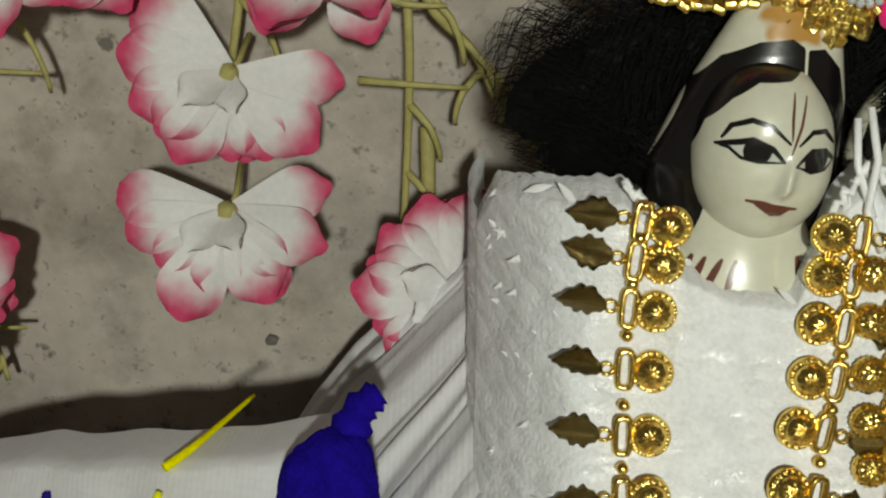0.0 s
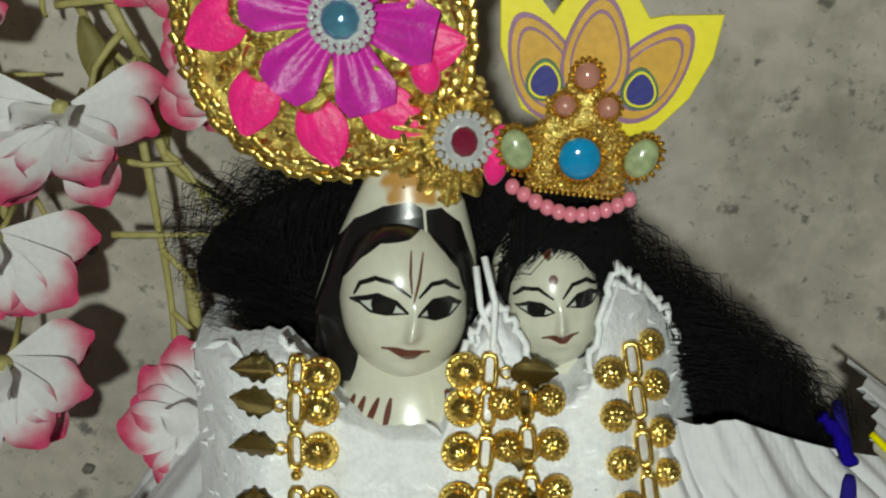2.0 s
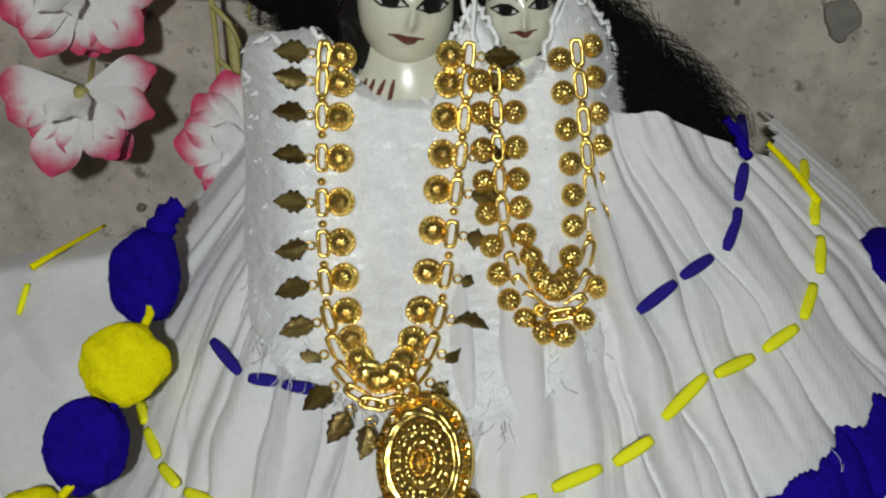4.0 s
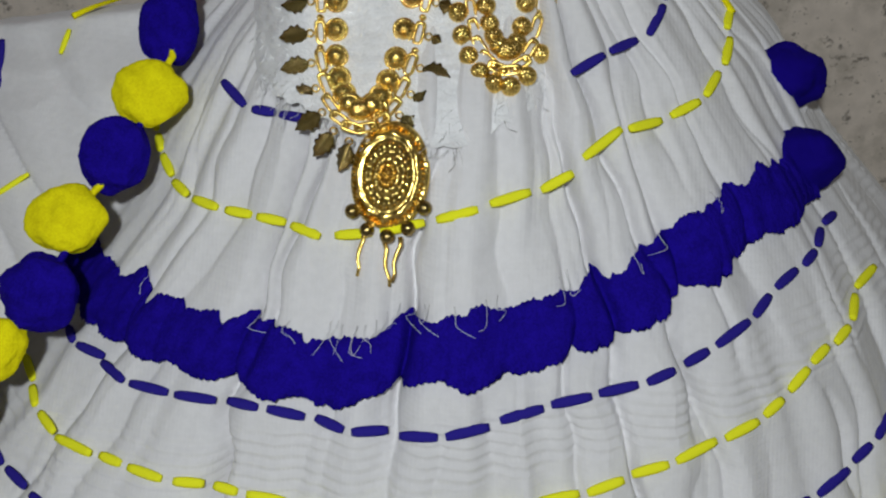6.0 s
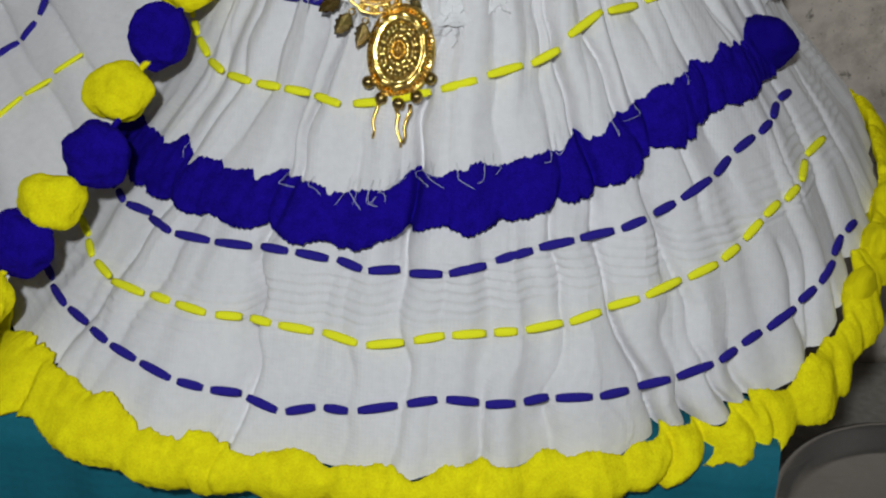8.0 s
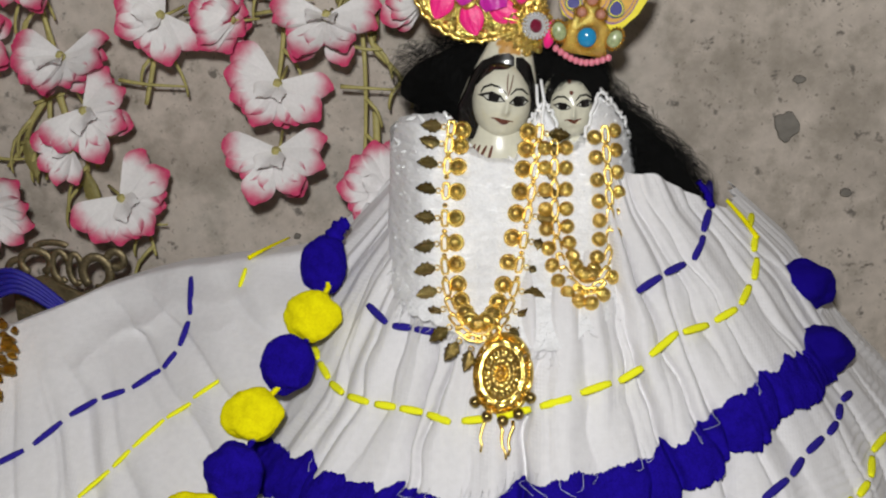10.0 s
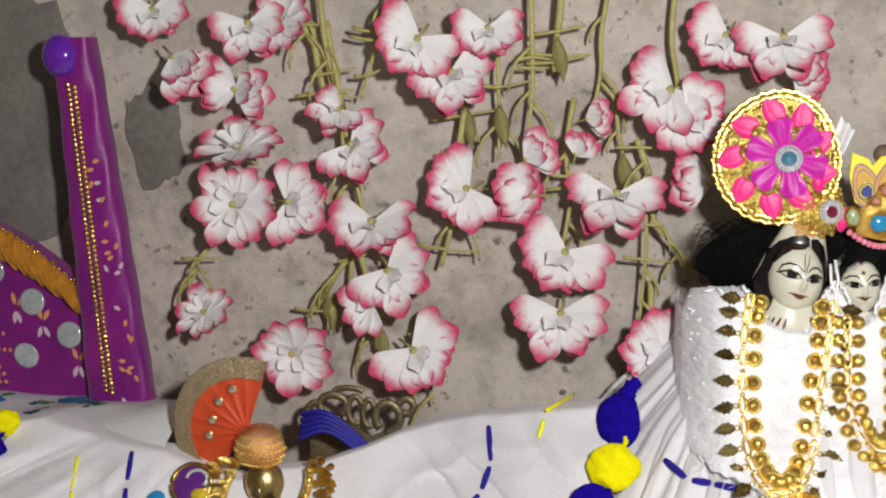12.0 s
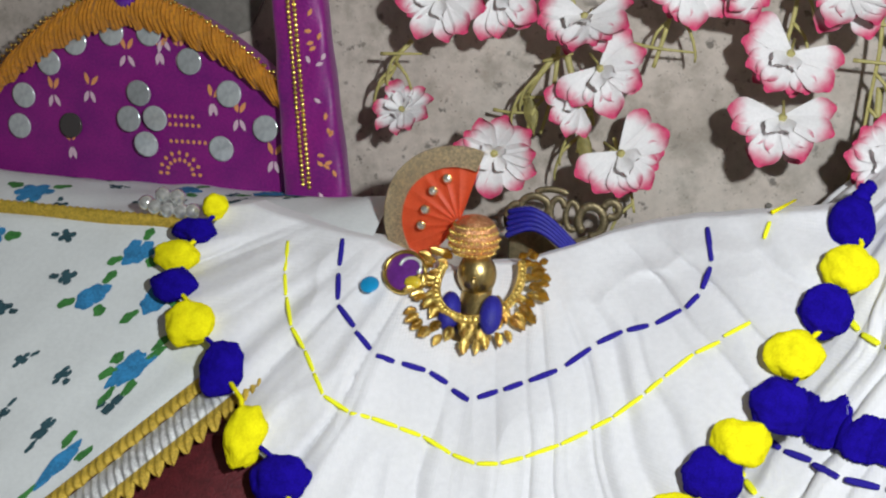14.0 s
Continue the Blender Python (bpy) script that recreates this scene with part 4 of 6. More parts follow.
def build_blouse():
    root = thing("lace_blouse", (0.063, 0.25, 0.235), "white net blouse with silk leaf embroidery on the figurines", "blouse")
    low = [(-0.03, 0.262), (-0.016, 0.258), (0.0, 0.248), (0.03, 0.240), (0.06, 0.232), (0.09, 0.232), (0.12, 0.246), (0.15, 0.272)]
    def sheet(u, v):
        x = -0.014 + 0.157 * u
        z0 = lerp(low, x) + 0.003 * noise.noise(Vector((x * 160, 0, 0)))
        z1 = lerp(BLOUSE_TOP, x)
        z = z0 + v * (z1 - z0)
        wide = 1 + 0.12 * max(0, (0.262 - z) / 0.03)
        tip = max(0, (v - 0.94) / 0.06)
        p = blouse_at(0.063 + (x - 0.063) * wide, z + 0.0012 * noise.noise(Vector((x * 300, 0, 1))) * v, 0.002 * (1 - tip))
        return p + Vector((0, 0.010 * tip * tip, -0.003 * tip))
    part("net", grid_bm(sheet, 200, 130), LACE, root)
    def roundside(side):
        def fn(u, v):
            x = -0.014 if side < 0 else 0.143
            p = blouse_at(x, 0.262 + v * (lerp(BLOUSE_TOP, x) - 0.262))
            return p + Vector((side * 0.004 * math.sin(u * math.pi), 0.055 * u, 0))
        return grid_bm(fn, 16, 40)
    for side in (-1, 1):
        part("side_net", roundside(side), LACE, root)
    r = random.Random(8)
    leaf = bmesh.new()
    grid_bm(lambda u, v: ((u - 0.5) * 0.26 * math.sin(math.pi * (0.04 + 0.94 * v)), (v - 0.5), 0.05 * math.sin(math.pi * u)), 4, 6, leaf)
    leaf = mesh_of("silk_leaf", leaf, SILK)
    for _ in range(420):
        x, z = r.uniform(-0.010, 0.136), r.uniform(0.245, 0.362)
        if z > lerp(BLOUSE_TOP, x) - 0.003:
            continue
        ax = round(r.uniform(0, 6)) * 1.05 + r.uniform(-0.3, 0.3)
        part("silk_leaf", leaf, None, root, at=facing(blouse_at(x, z, 0.0004), (0.35 * (x - 0.063) / 0.08 + r.uniform(-0.1, 0.1), -1, 0.3 + r.uniform(-0.1, 0.1)), ax, r.uniform(0.005, 0.009)))
    # looped silk braid along the neck edges, frayed net at the lower edge
    bm = bmesh.new()
    for x0, x1 in ((0.024, 0.040), (0.068, 0.094), (0.106, 0.140)):
        pts = [blouse_at(x0 + (x1 - x0) * k / 40, lerp(BLOUSE_TOP, x0 + (x1 - x0) * k / 40) - 0.001, 0.002 + 0.001 * math.sin(k * 2.2)) + Vector((0.0008 * math.sin(k * 1.7), 0, 0.0008 * math.cos(k * 2.3))) for k in range(41)]
        part("neck_braid", tube_bm(pts, 0.0011, 6), SILK, root, "twisted white silk braid")
    tube_bm([(0.0815, 0.272, 0.372), (0.0835, 0.268, 0.360), (0.082, 0.266, 0.348), (0.086, 0.264, 0.338)], 0.0010, 6, bm)
    part("neck_braid", bm, SILK, root, "twisted white silk braid")
    bm = bmesh.new()
    tube_bm([(0.0790, 0.273, 0.369), (0.0795, 0.270, 0.358), (0.0835, 0.266, 0.346)], 0.0010, 6, bm)
    part("neck_braid", bm, SILK, root, "twisted white silk braid")
    bm = bmesh.new()
    for _ in range(260):
        x = r.uniform(-0.02, 0.145)
        z = lerp(low, x) + r.uniform(-0.002, 0.012)
        p = blouse_at(x, z, 0.002)
        d = Vector((r.uniform(-0.007, 0.007), -r.uniform(0.001, 0.006), -r.uniform(0.002, 0.012)))
        tube_bm([p, p + d * 0.5 + Vector((r.uniform(-0.002, 0.002), -0.002, 0)), p + d], 0.00016, 3, bm)
    fr = part("fray", bm, SILK, root, "frayed silk threads")
    fr["kind"] = "stuff"
    ring = mesh_of("sequin", ball_bm(0.0028, 0.0008, 0.0028, 14, 6), SILVER)
    for x, z in ((0.058, 0.309), (0.108, 0.307)):
        part("sequin", ring, None, root, "silver sequin", at=Matrix.Translation(blouse_at(x, z, 0.001)))


build_blouse()

# ---- jewellery ----
def dome_bm(radius, depth):
    """A smooth dome within a flat rim of grains."""
    def fn(u, v):
        a, k = 2 * math.pi * u, v
        if k < 0.76:
            h = depth * math.sqrt(max(1 - (k / 0.80) ** 2, 0)) * (1 + 0.05 * math.cos(10 * a) * math.sin(k * 9)) + 0.0004
        else:
            h = 0.0004 + 0.00075 * math.sin(math.pi * (k - 0.76) / 0.24) * (0.55 + 0.45 * math.cos(16 * a))
        return (radius * k * math.cos(a), radius * k * math.sin(a), h if k < 1 else -0.0008)
    return grid_bm(fn, 64, 18, None, True)


def rosette_bm(radius, depth):
    """A ball of grains in rings, flat behind."""
    def fn(u, v):
        a, k = 2 * math.pi * u, v
        e = 0.5 * math.pi * k
        row = int(k * 4.5)
        grain = abs(math.sin(math.pi * k * 4.5)) * (0.5 + 0.5 * math.cos((4 + 4 * row) * a + row))
        r = 1 + 0.11 * grain
        return (radius * r * math.sin(e) * math.cos(a), radius * r * math.sin(e) * math.sin(a), depth * r * math.cos(e) if k < 1 else -0.0008)
    return grid_bm(fn, 56, 26, None, True)


def leaf_bm():
    bm = bmesh.new()
    def fn(u, v):
        w = 0.33 * math.sin(math.pi * (0.03 + 0.95 * v ** 0.8)) * (1 + 0.16 * math.sin(v * 26))
        return ((2 * u - 1) * w, v, 0.16 * abs(2 * u - 1) * -1 * math.sin(math.pi * v) + 0.05)
    grid_bm(fn, 6, 14, bm)
    bmesh.ops.solidify(bm, geom=list(bm.faces), thickness=0.05)
    return bm


def link_bm():
    """A flat oblong ring."""
    def fn(u, v):
        a, w = 2 * math.pi * u, 2 * math.pi * v
        cx, cy = math.copysign(abs(math.cos(a)) ** 0.5, math.cos(a)), math.copysign(abs(math.sin(a)) ** 0.5, math.sin(a))
        return (cx * (0.0018 + 0.0008 * math.cos(w)), cy * (0.0046 + 0.0008 * math.cos(w)), 0.0011 * math.sin(w))
    return grid_bm(fn, 28, 8, None, True)


BEAD = mesh_of("dome_bead", dome_bm(0.0054, 0.0036), GOLD)
ROSETTE = mesh_of("rosette", rosette_bm(0.0042, 0.0036), GOLD)
LEAF = mesh_of("leaf_drop", leaf_bm(), OLD_GOLD)
LINK = mesh_of("link", link_bm(), GOLD)
JOINT = mesh_of("joint", ball_bm(0.0017, 0.0017, 0.0015, 10, 7), GOLD)
RINGLET = mesh_of("ringlet", tube_bm([(0.0016 * math.cos(a * 0.7), 0, 0.0016 * math.sin(a * 0.7)) for a in range(10)], 0.0005, 5), GOLD)


def hang_necklace(root, line, count, outer, inner, outer_scale, seed):
    r = random.Random(seed)
    pts = smooth_line([(x, 0, z) for x, z in line], count)
    mid = sum((p.x for p in pts), 0.0) / len(pts)
    for k in range(count):
        a, b = pts[k], pts[k + 1]
        c = (a + b) / 2
        d = (b - a).normalized()
        out = Vector((d.z, 0, -d.x))
        if out.x * (c.x - mid) + (0.3 * out.z * -1 if abs(c.x - mid) < 0.012 else 0) < 0:
            out = -out
        base = blouse_at(c.x, c.z, 0.0042)
        normal = Vector((0, -1, 0.25)).normalized()
        y = Vector((d.x, 0, d.z))
        y = (y - normal * y.dot(normal)).normalized()
        m = Matrix((y.cross(normal), y, normal)).transposed().to_4x4()
        part("link", LINK, None, root, at=Matrix.Translation(base) @ m @ Matrix.Rotation(r.uniform(-0.12, 0.12), 4, "Y"))
        part("dome_bead" if inner is BEAD else "rosette", inner, None, root, at=Matrix.Translation(blouse_at(c.x - out.x * 0.0066, c.z - out.z * 0.0066, 0.0046)) @ m @ pose(0, 0, 0, r.uniform(-14, 14), r.uniform(-14, 14), r.uniform(0, 360)))
        part("joint", JOINT, None, root, at=Matrix.Translation(blouse_at(a.x, a.z, 0.0044)))
        at = blouse_at(c.x + out.x * 0.0045, c.z + out.z * 0.0045, 0.0045)
        if outer is LEAF:
            yl = (out - normal * out.dot(normal)).normalized()
            ml = Matrix((yl.cross(normal), yl, normal)).transposed().to_4x4()
            part("ringlet", RINGLET, None, root, at=Matrix.Translation(at))
            part("leaf_drop", LEAF, None, root, "dull gilt leaf drop" if k == 0 else "", at=Matrix.Translation(at + yl * 0.0012) @ ml @ pose(0, 0, 0, r.uniform(-14, 8), r.uniform(-25, 25), r.uniform(-8, 8)) @ Matrix.Diagonal((outer_scale, outer_scale, outer_scale, 1)))
        else:
            part("rosette", outer, None, root, at=Matrix.Translation(blouse_at(c.x + out.x * 0.0056, c.z + out.z * 0.0056, 0.0046)) @ m @ pose(0, 0, 0, r.uniform(-14, 14), r.uniform(-14, 14), r.uniform(0, 360)))


def build_necklaces():
    n1 = thing("necklace", (0.05, 0.245, 0.24), "long gilt necklace with bead rows and leaf drops", "necklace", "necklaces of the figurines")
    hang_necklace(n1, [(0.029, 0.349), (0.026, 0.325), (0.0245, 0.290), (0.026, 0.262), (0.033, 0.244), (0.046, 0.237), (0.059, 0.244), (0.067, 0.262), (0.073, 0.292), (0.078, 0.322), (0.081, 0.346)], 24, LEAF, BEAD, 0.0128, 1)
    n2 = thing("necklace", (0.108, 0.25, 0.26), "gilt necklace with double rows of rosettes", "necklace", "necklaces of the figurines")
    hang_necklace(n2, [(0.0895, 0.338), (0.0895, 0.310), (0.0905, 0.284), (0.096, 0.266), (0.107, 0.258), (0.118, 0.264), (0.1225, 0.286), (0.121, 0.315), (0.119, 0.344)], 20, ROSETTE, ROSETTE, 1, 2)
    # the locket hangs from the first necklace and stands off the skirt
    loc = thing("locket", (0.060, 0.196, 0.20), "oval gilt locket with granulated front and small drops", "locket")
    tilt = Matrix.Translation((0.060, 0.193, 0.219)) @ pose(0, 0, 0, 62, 0, -8)
    def face(u, v):
        a = 2 * math.pi * u
        k = v
        dome = 0.0052 * (1 - k ** 2.6)
        waves = 0.0007 * math.sin(k * 26) * (k < 0.95) + 0.0006 * math.cos(a * 12) * math.sin(k * 9) ** 2
        return (0.0168 * k * math.cos(a), 0.0232 * k * math.sin(a), dome + waves + 0.002)
    part("plate", grid_bm(face, 96, 26, None, True), GOLD, loc, at=tilt)
    part("back_plate", ball_bm(0.0175, 0.0240, 0.0034, 40, 10), GOLD, loc, at=tilt)
    grain = mesh_of("grain", ball_bm(0.00085, 0.00085, 0.00085, 7, 5), GOLD)
    for ring, n in ((0.94, 56), (0.62, 22), (0.33, 11), (0.12, 4)):
        for i in range(n):
            a = 2 * math.pi * i / n
            part("grain", grain, None, loc, at=tilt @ Matrix.Translation((0.0168 * ring * math.cos(a), 0.0232 * ring * math.sin(a), 0.0022 + 0.0052 * (1 - ring ** 2.6))))
    part("bail", tube_bm([(0.0545 + 0.0028 * math.cos(a * 0.6), 0.206 + 0.0028 * math.sin(a * 0.6), 0.243 + 0.005 * math.sin(a * 0.6)) for a in range(11)], 0.0014, 7), GOLD, loc)
    drop = mesh_of("drop_ball", ball_bm(0.0034, 0.0034, 0.0034, 14, 10), OLD_GOLD)
    for deg in (-140, -112, -84, -56, -28):
        a = radians(deg)
        part("drop_ball", drop, None, loc, at=tilt @ Matrix.Translation((0.0190 * math.cos(a), 0.0262 * math.sin(a), 0.002)))
    for deg, bend in ((-118, -0.002), (-88, 0.003), (-66, -0.003)):
        a = radians(deg)
        p = tilt @ Vector((0.0190 * math.cos(a), 0.0280 * math.sin(a), 0.002))
        pts = [p + Vector((bend * s + 0.0008 * math.sin(9 * s), -0.010 * s, -0.017 * s)) for s in (0, 0.2, 0.4, 0.6, 0.8, 1)]
        part("chain_drop", tube_bm(pts, lambda s: 0.0011 + 0.0004 * math.sin(s * 30), 6), GOLD, loc)


build_necklaces()


# ---- head dresses ----
def disc_ring(root, name, me, at, radius, n, spin=0.0):
    for i in range(n):
        a = 2 * math.pi * i / n + spin
        part(name, me, None, root, at=at @ Matrix.Translation((radius * math.cos(a), radius * math.sin(a), 0)))


def gem_bm(rx, ry, h, facets=8):
    bm = bmesh.new()
    levels = ((1, 0), (0.95, 0.45), (0.6, 0.9), (0.001, 1.0))
    grid_bm(lambda u, v: (lambda k: (rx * levels[k][0] * math.cos(2 * math.pi * u), ry * levels[k][0] * math.sin(2 * math.pi * u), h * levels[k][1]))(int(round(v * 3))), facets, 3, bm, True)
    return bm


def build_turban():
    root = thing("turban", (0.055, 0.290, 0.395), "round pink and gold turban with satin flower and crystals", "turban")
    C0 = Matrix.Translation((0.0465, 0.2895, 0.4365)) @ pose(0, 0, 0, 86, 0, -6)
    R0 = 0.0455
    def outline(a):
        return (1 + 0.04 * math.sin(2 * a + 1)) * (1 - 0.16 * max(0, math.cos(a - 0.35)) ** 3)
    def disc(u, v):
        a = 2 * math.pi * u
        wav = 0.0012 * math.sin(a * 9) * v
        rim = 0.0035 * math.exp(-((v - 0.93) / 0.05) ** 2)
        k = R0 * v * outline(a)
        return (0.92 * k * math.cos(a), k * math.sin(a), 0.007 * (1 - v * v) + wav + rim)
    part("disc", grid_bm(disc, 120, 40, None, True), GOLD_LACE, root, "pleated gold zari cloth", at=C0)
    part("backing", ball_bm(R0 * 0.80, R0 * 0.93, 0.004, 48, 8), GOLD_LACE, root, at=C0 @ Matrix.Translation((0, 0, -0.001)))
    bead = mesh_of("rim_bead", box_bm(-0.0011, 0.0011, -0.0017, 0.0017, -0.0009, 0.0009, 0.0005), GOLD)
    for ring, n in ((0.985, 92), (0.90, 84)):
        for i in range(n):
            a = 2 * math.pi * i / n
            k = R0 * ring * outline(a) * (1 + 0.012 * math.sin(i * 2.3))
            part("rim_bead", bead, None, root, at=C0 @ Matrix.Translation((0.92 * k * math.cos(a), k * math.sin(a), 0.0045 - 0.0015 * (ring > 0.95))) @ Matrix.Rotation(a + 0.4 * (i % 3 - 1), 4, "Z"))
    petal = bmesh.new()
    grid_bm(lambda u, v: ((2 * u - 1) * 0.0072 * math.sin(math.pi * (0.03 + 0.94 * v)) ** 0.9, (v - 0.5) * 0.0215, 0.0010 * math.sin(math.pi * u) * math.sin(math.pi * v) - 0.0003 * math.cos(u * 18)), 8, 10, petal)
    petal = mesh_of("pink_petal", petal, PINK)
    for i in range(9):
        a = 2 * math.pi * i / 9 + 0.35
        k = 0.0308 * outline(a)
        part("pink_petal", petal, None, root, "hot pink satin inset" if i == 0 else "", at=C0 @ Matrix.Translation((0.92 * k * math.cos(a), k * math.sin(a), 0.0056)) @ Matrix.Rotation(a - math.pi / 2 + 0.45, 4, "Z"))
    r = random.Random(17)
    chip = mesh_of("gold_sequin", box_bm(-0.0013, 0.0013, -0.0008, 0.0008, -0.0003, 0.0003, 0.0002), GOLD)
    for _ in range(420):
        a, k = r.uniform(0, 6.283), r.uniform(0.36, 0.96)
        if any(math.hypot(k * math.cos(a) - 0.70 * math.cos(2 * math.pi * i / 9 + 0.35), k * math.sin(a) - 0.70 * math.sin(2 * math.pi * i / 9 + 0.35)) < 0.21 for i in range(9)):
            continue
        part("gold_sequin", chip, None, root, at=C0 @ Matrix.Translation((0.92 * R0 * k * outline(a) * math.cos(a), R0 * k * outline(a) * math.sin(a), 0.0046 + 0.0035 * (1 - k * k))) @ pose(0, 0, 0, r.uniform(-40, 40), r.uniform(-40, 40), r.uniform(0, 180)))
    lacing = bmesh.new()
    tube_bm([((0.0215 + 0.0030 * math.sin(9 * t)) * math.cos(t), (0.0215 + 0.0030 * math.sin(9 * t)) * math.sin(t), 0.0072 + 0.001 * math.sin(27 * t)) for t in [2 * math.pi * i / 200 for i in range(201)]], 0.0021, 6, lacing)
    part("lacing", lacing, GOLD_LACE, root, "wavy gold braid", at=C0)
    flower = bmesh.new()
    grid_bm(lambda u, v: ((2 * u - 1) * (0.0022 + 0.0078 * v) * (1 - 0.35 * max(v - 0.8, 0) * 5), 0.0255 * v, 0.0035 + 0.0032 * math.sin(math.pi * u) * v - 0.0026 * abs(math.sin(3 * math.pi * u)) * (1 - v)), 14, 10, flower)
    flower = mesh_of("satin_petal", flower, MAGENTA)
    for i in range(6):
        part("satin_petal", flower, None, root, "magenta satin petal" if i == 0 else "", at=C0 @ Matrix.Translation((0.004, 0, 0.0062)) @ Matrix.Rotation(i * math.pi / 3 + 0.25, 4, "Z"))
    silver = mesh_of("silver_bead", ball_bm(0.0011, 0.0011, 0.0011, 8, 6), SILVER)
    top = C0 @ Matrix.Translation((0.0055, -0.0005, 0.0135))
    part("gem_seat", ball_bm(0.0062, 0.0062, 0.0022, 24, 8), SILVER, root, at=top)
    part("crystal", gem_bm(0.0052, 0.0052, 0.0030, 10), CRYSTAL, root, "pale blue faceted crystal", at=top @ Matrix.Translation((0, 0, 0.0012)))
    disc_ring(root, "silver_bead", silver, top, 0.0062, 18)
    disc_ring(root, "silver_bead", silver, top, 0.0080, 24, 0.1)
    # the gathered knot at the lower side with the second stone
    K0 = Matrix.Translation((0.0765, 0.283, 0.4035)) @ pose(0, 0, 0, 84, 0, 6)
    def knot(u, v):
        a = 2 * math.pi * u
        k = 1 + 0.10 * math.sin(a * 11) * v
        return (0.0150 * v * k * math.cos(a) - 0.004 * v, 0.0190 * v * k * math.sin(a), 0.0045 * (1 - v * v) + 0.0008 * math.sin(a * 22))
    part("knot", grid_bm(knot, 110, 14, None, True), GOLD_LACE, root, "gathered gold knot", at=K0)
    def bridge(u, v):
        x, z = 0.047 + 0.036 * u, 0.400 + 0.014 * v + 0.006 * u
        return (x, 0.288 - 0.005 * math.sin(math.pi * v) - 0.0007 * math.sin(u * 70), z)
    part("band", grid_bm(bridge, 60, 12), GOLD_LACE, root, "pleated gold band over the forehead")
    part("pink_patch", ball_bm(0.0036, 0.0024, 0.0085, 14, 10), PINK, root, at=Matrix.Translation((0.087, 0.281, 0.397)) @ pose(0, 0, 0, 0, 15, 0))
    part("pink_patch", ball_bm(0.0040, 0.0024, 0.0060, 14, 10), PINK, root, at=Matrix.Translation((0.070, 0.280, 0.421)) @ pose(0, 0, 0, 0, -10, 0))
    for _ in range(90):
        a, k = r.uniform(0, 6.283), r.uniform(0.3, 1.0)
        part("gold_sequin", chip, None, root, at=K0 @ Matrix.Translation((0.015 * k * math.cos(a) - 0.004 * k, 0.019 * k * math.sin(a), 0.0052 * (1 - k * k) + 0.0006)) @ pose(0, 0, 0, r.uniform(-40, 40), r.uniform(-40, 40), r.uniform(0, 180)))
    for _ in range(60):
        part("gold_sequin", chip, None, root, at=Matrix.Translation((0.049 + 0.034 * r.random(), 0.2825, 0.403 + 0.014 * r.random())) @ pose(0, 0, 0, 90 + r.uniform(-40, 40), r.uniform(-40, 40), r.uniform(0, 180)))
    top = K0 @ Matrix.Translation((0.0015, -0.0015, 0.0058))
    part("gem_seat", ball_bm(0.0058, 0.0066, 0.0020, 24, 8), SILVER, root, at=top)
    part("ruby", gem_bm(0.0037, 0.0042, 0.0032, 10), RUBY, root, "dark ruby glass stone", at=top @ Matrix.Translation((0, 0, 0.0012)))
    disc_ring(root, "silver_bead", silver, top, 0.0054, 15)
    disc_ring(root, "silver_bead", silver, top, 0.0072, 20, 0.1)
    def tuft(u, v):
        return (0.076 + 0.010 * u + 0.006 * v, 0.287 + 0.002 * math.sin(9 * u) - 0.003 * v, 0.438 + 0.026 * v - 0.010 * u * v + 0.001 * math.sin(14 * u))
    part("cloth_end", grid_bm(tuft, 20, 14), COTTON, root, "white cloth end")


build_turban()


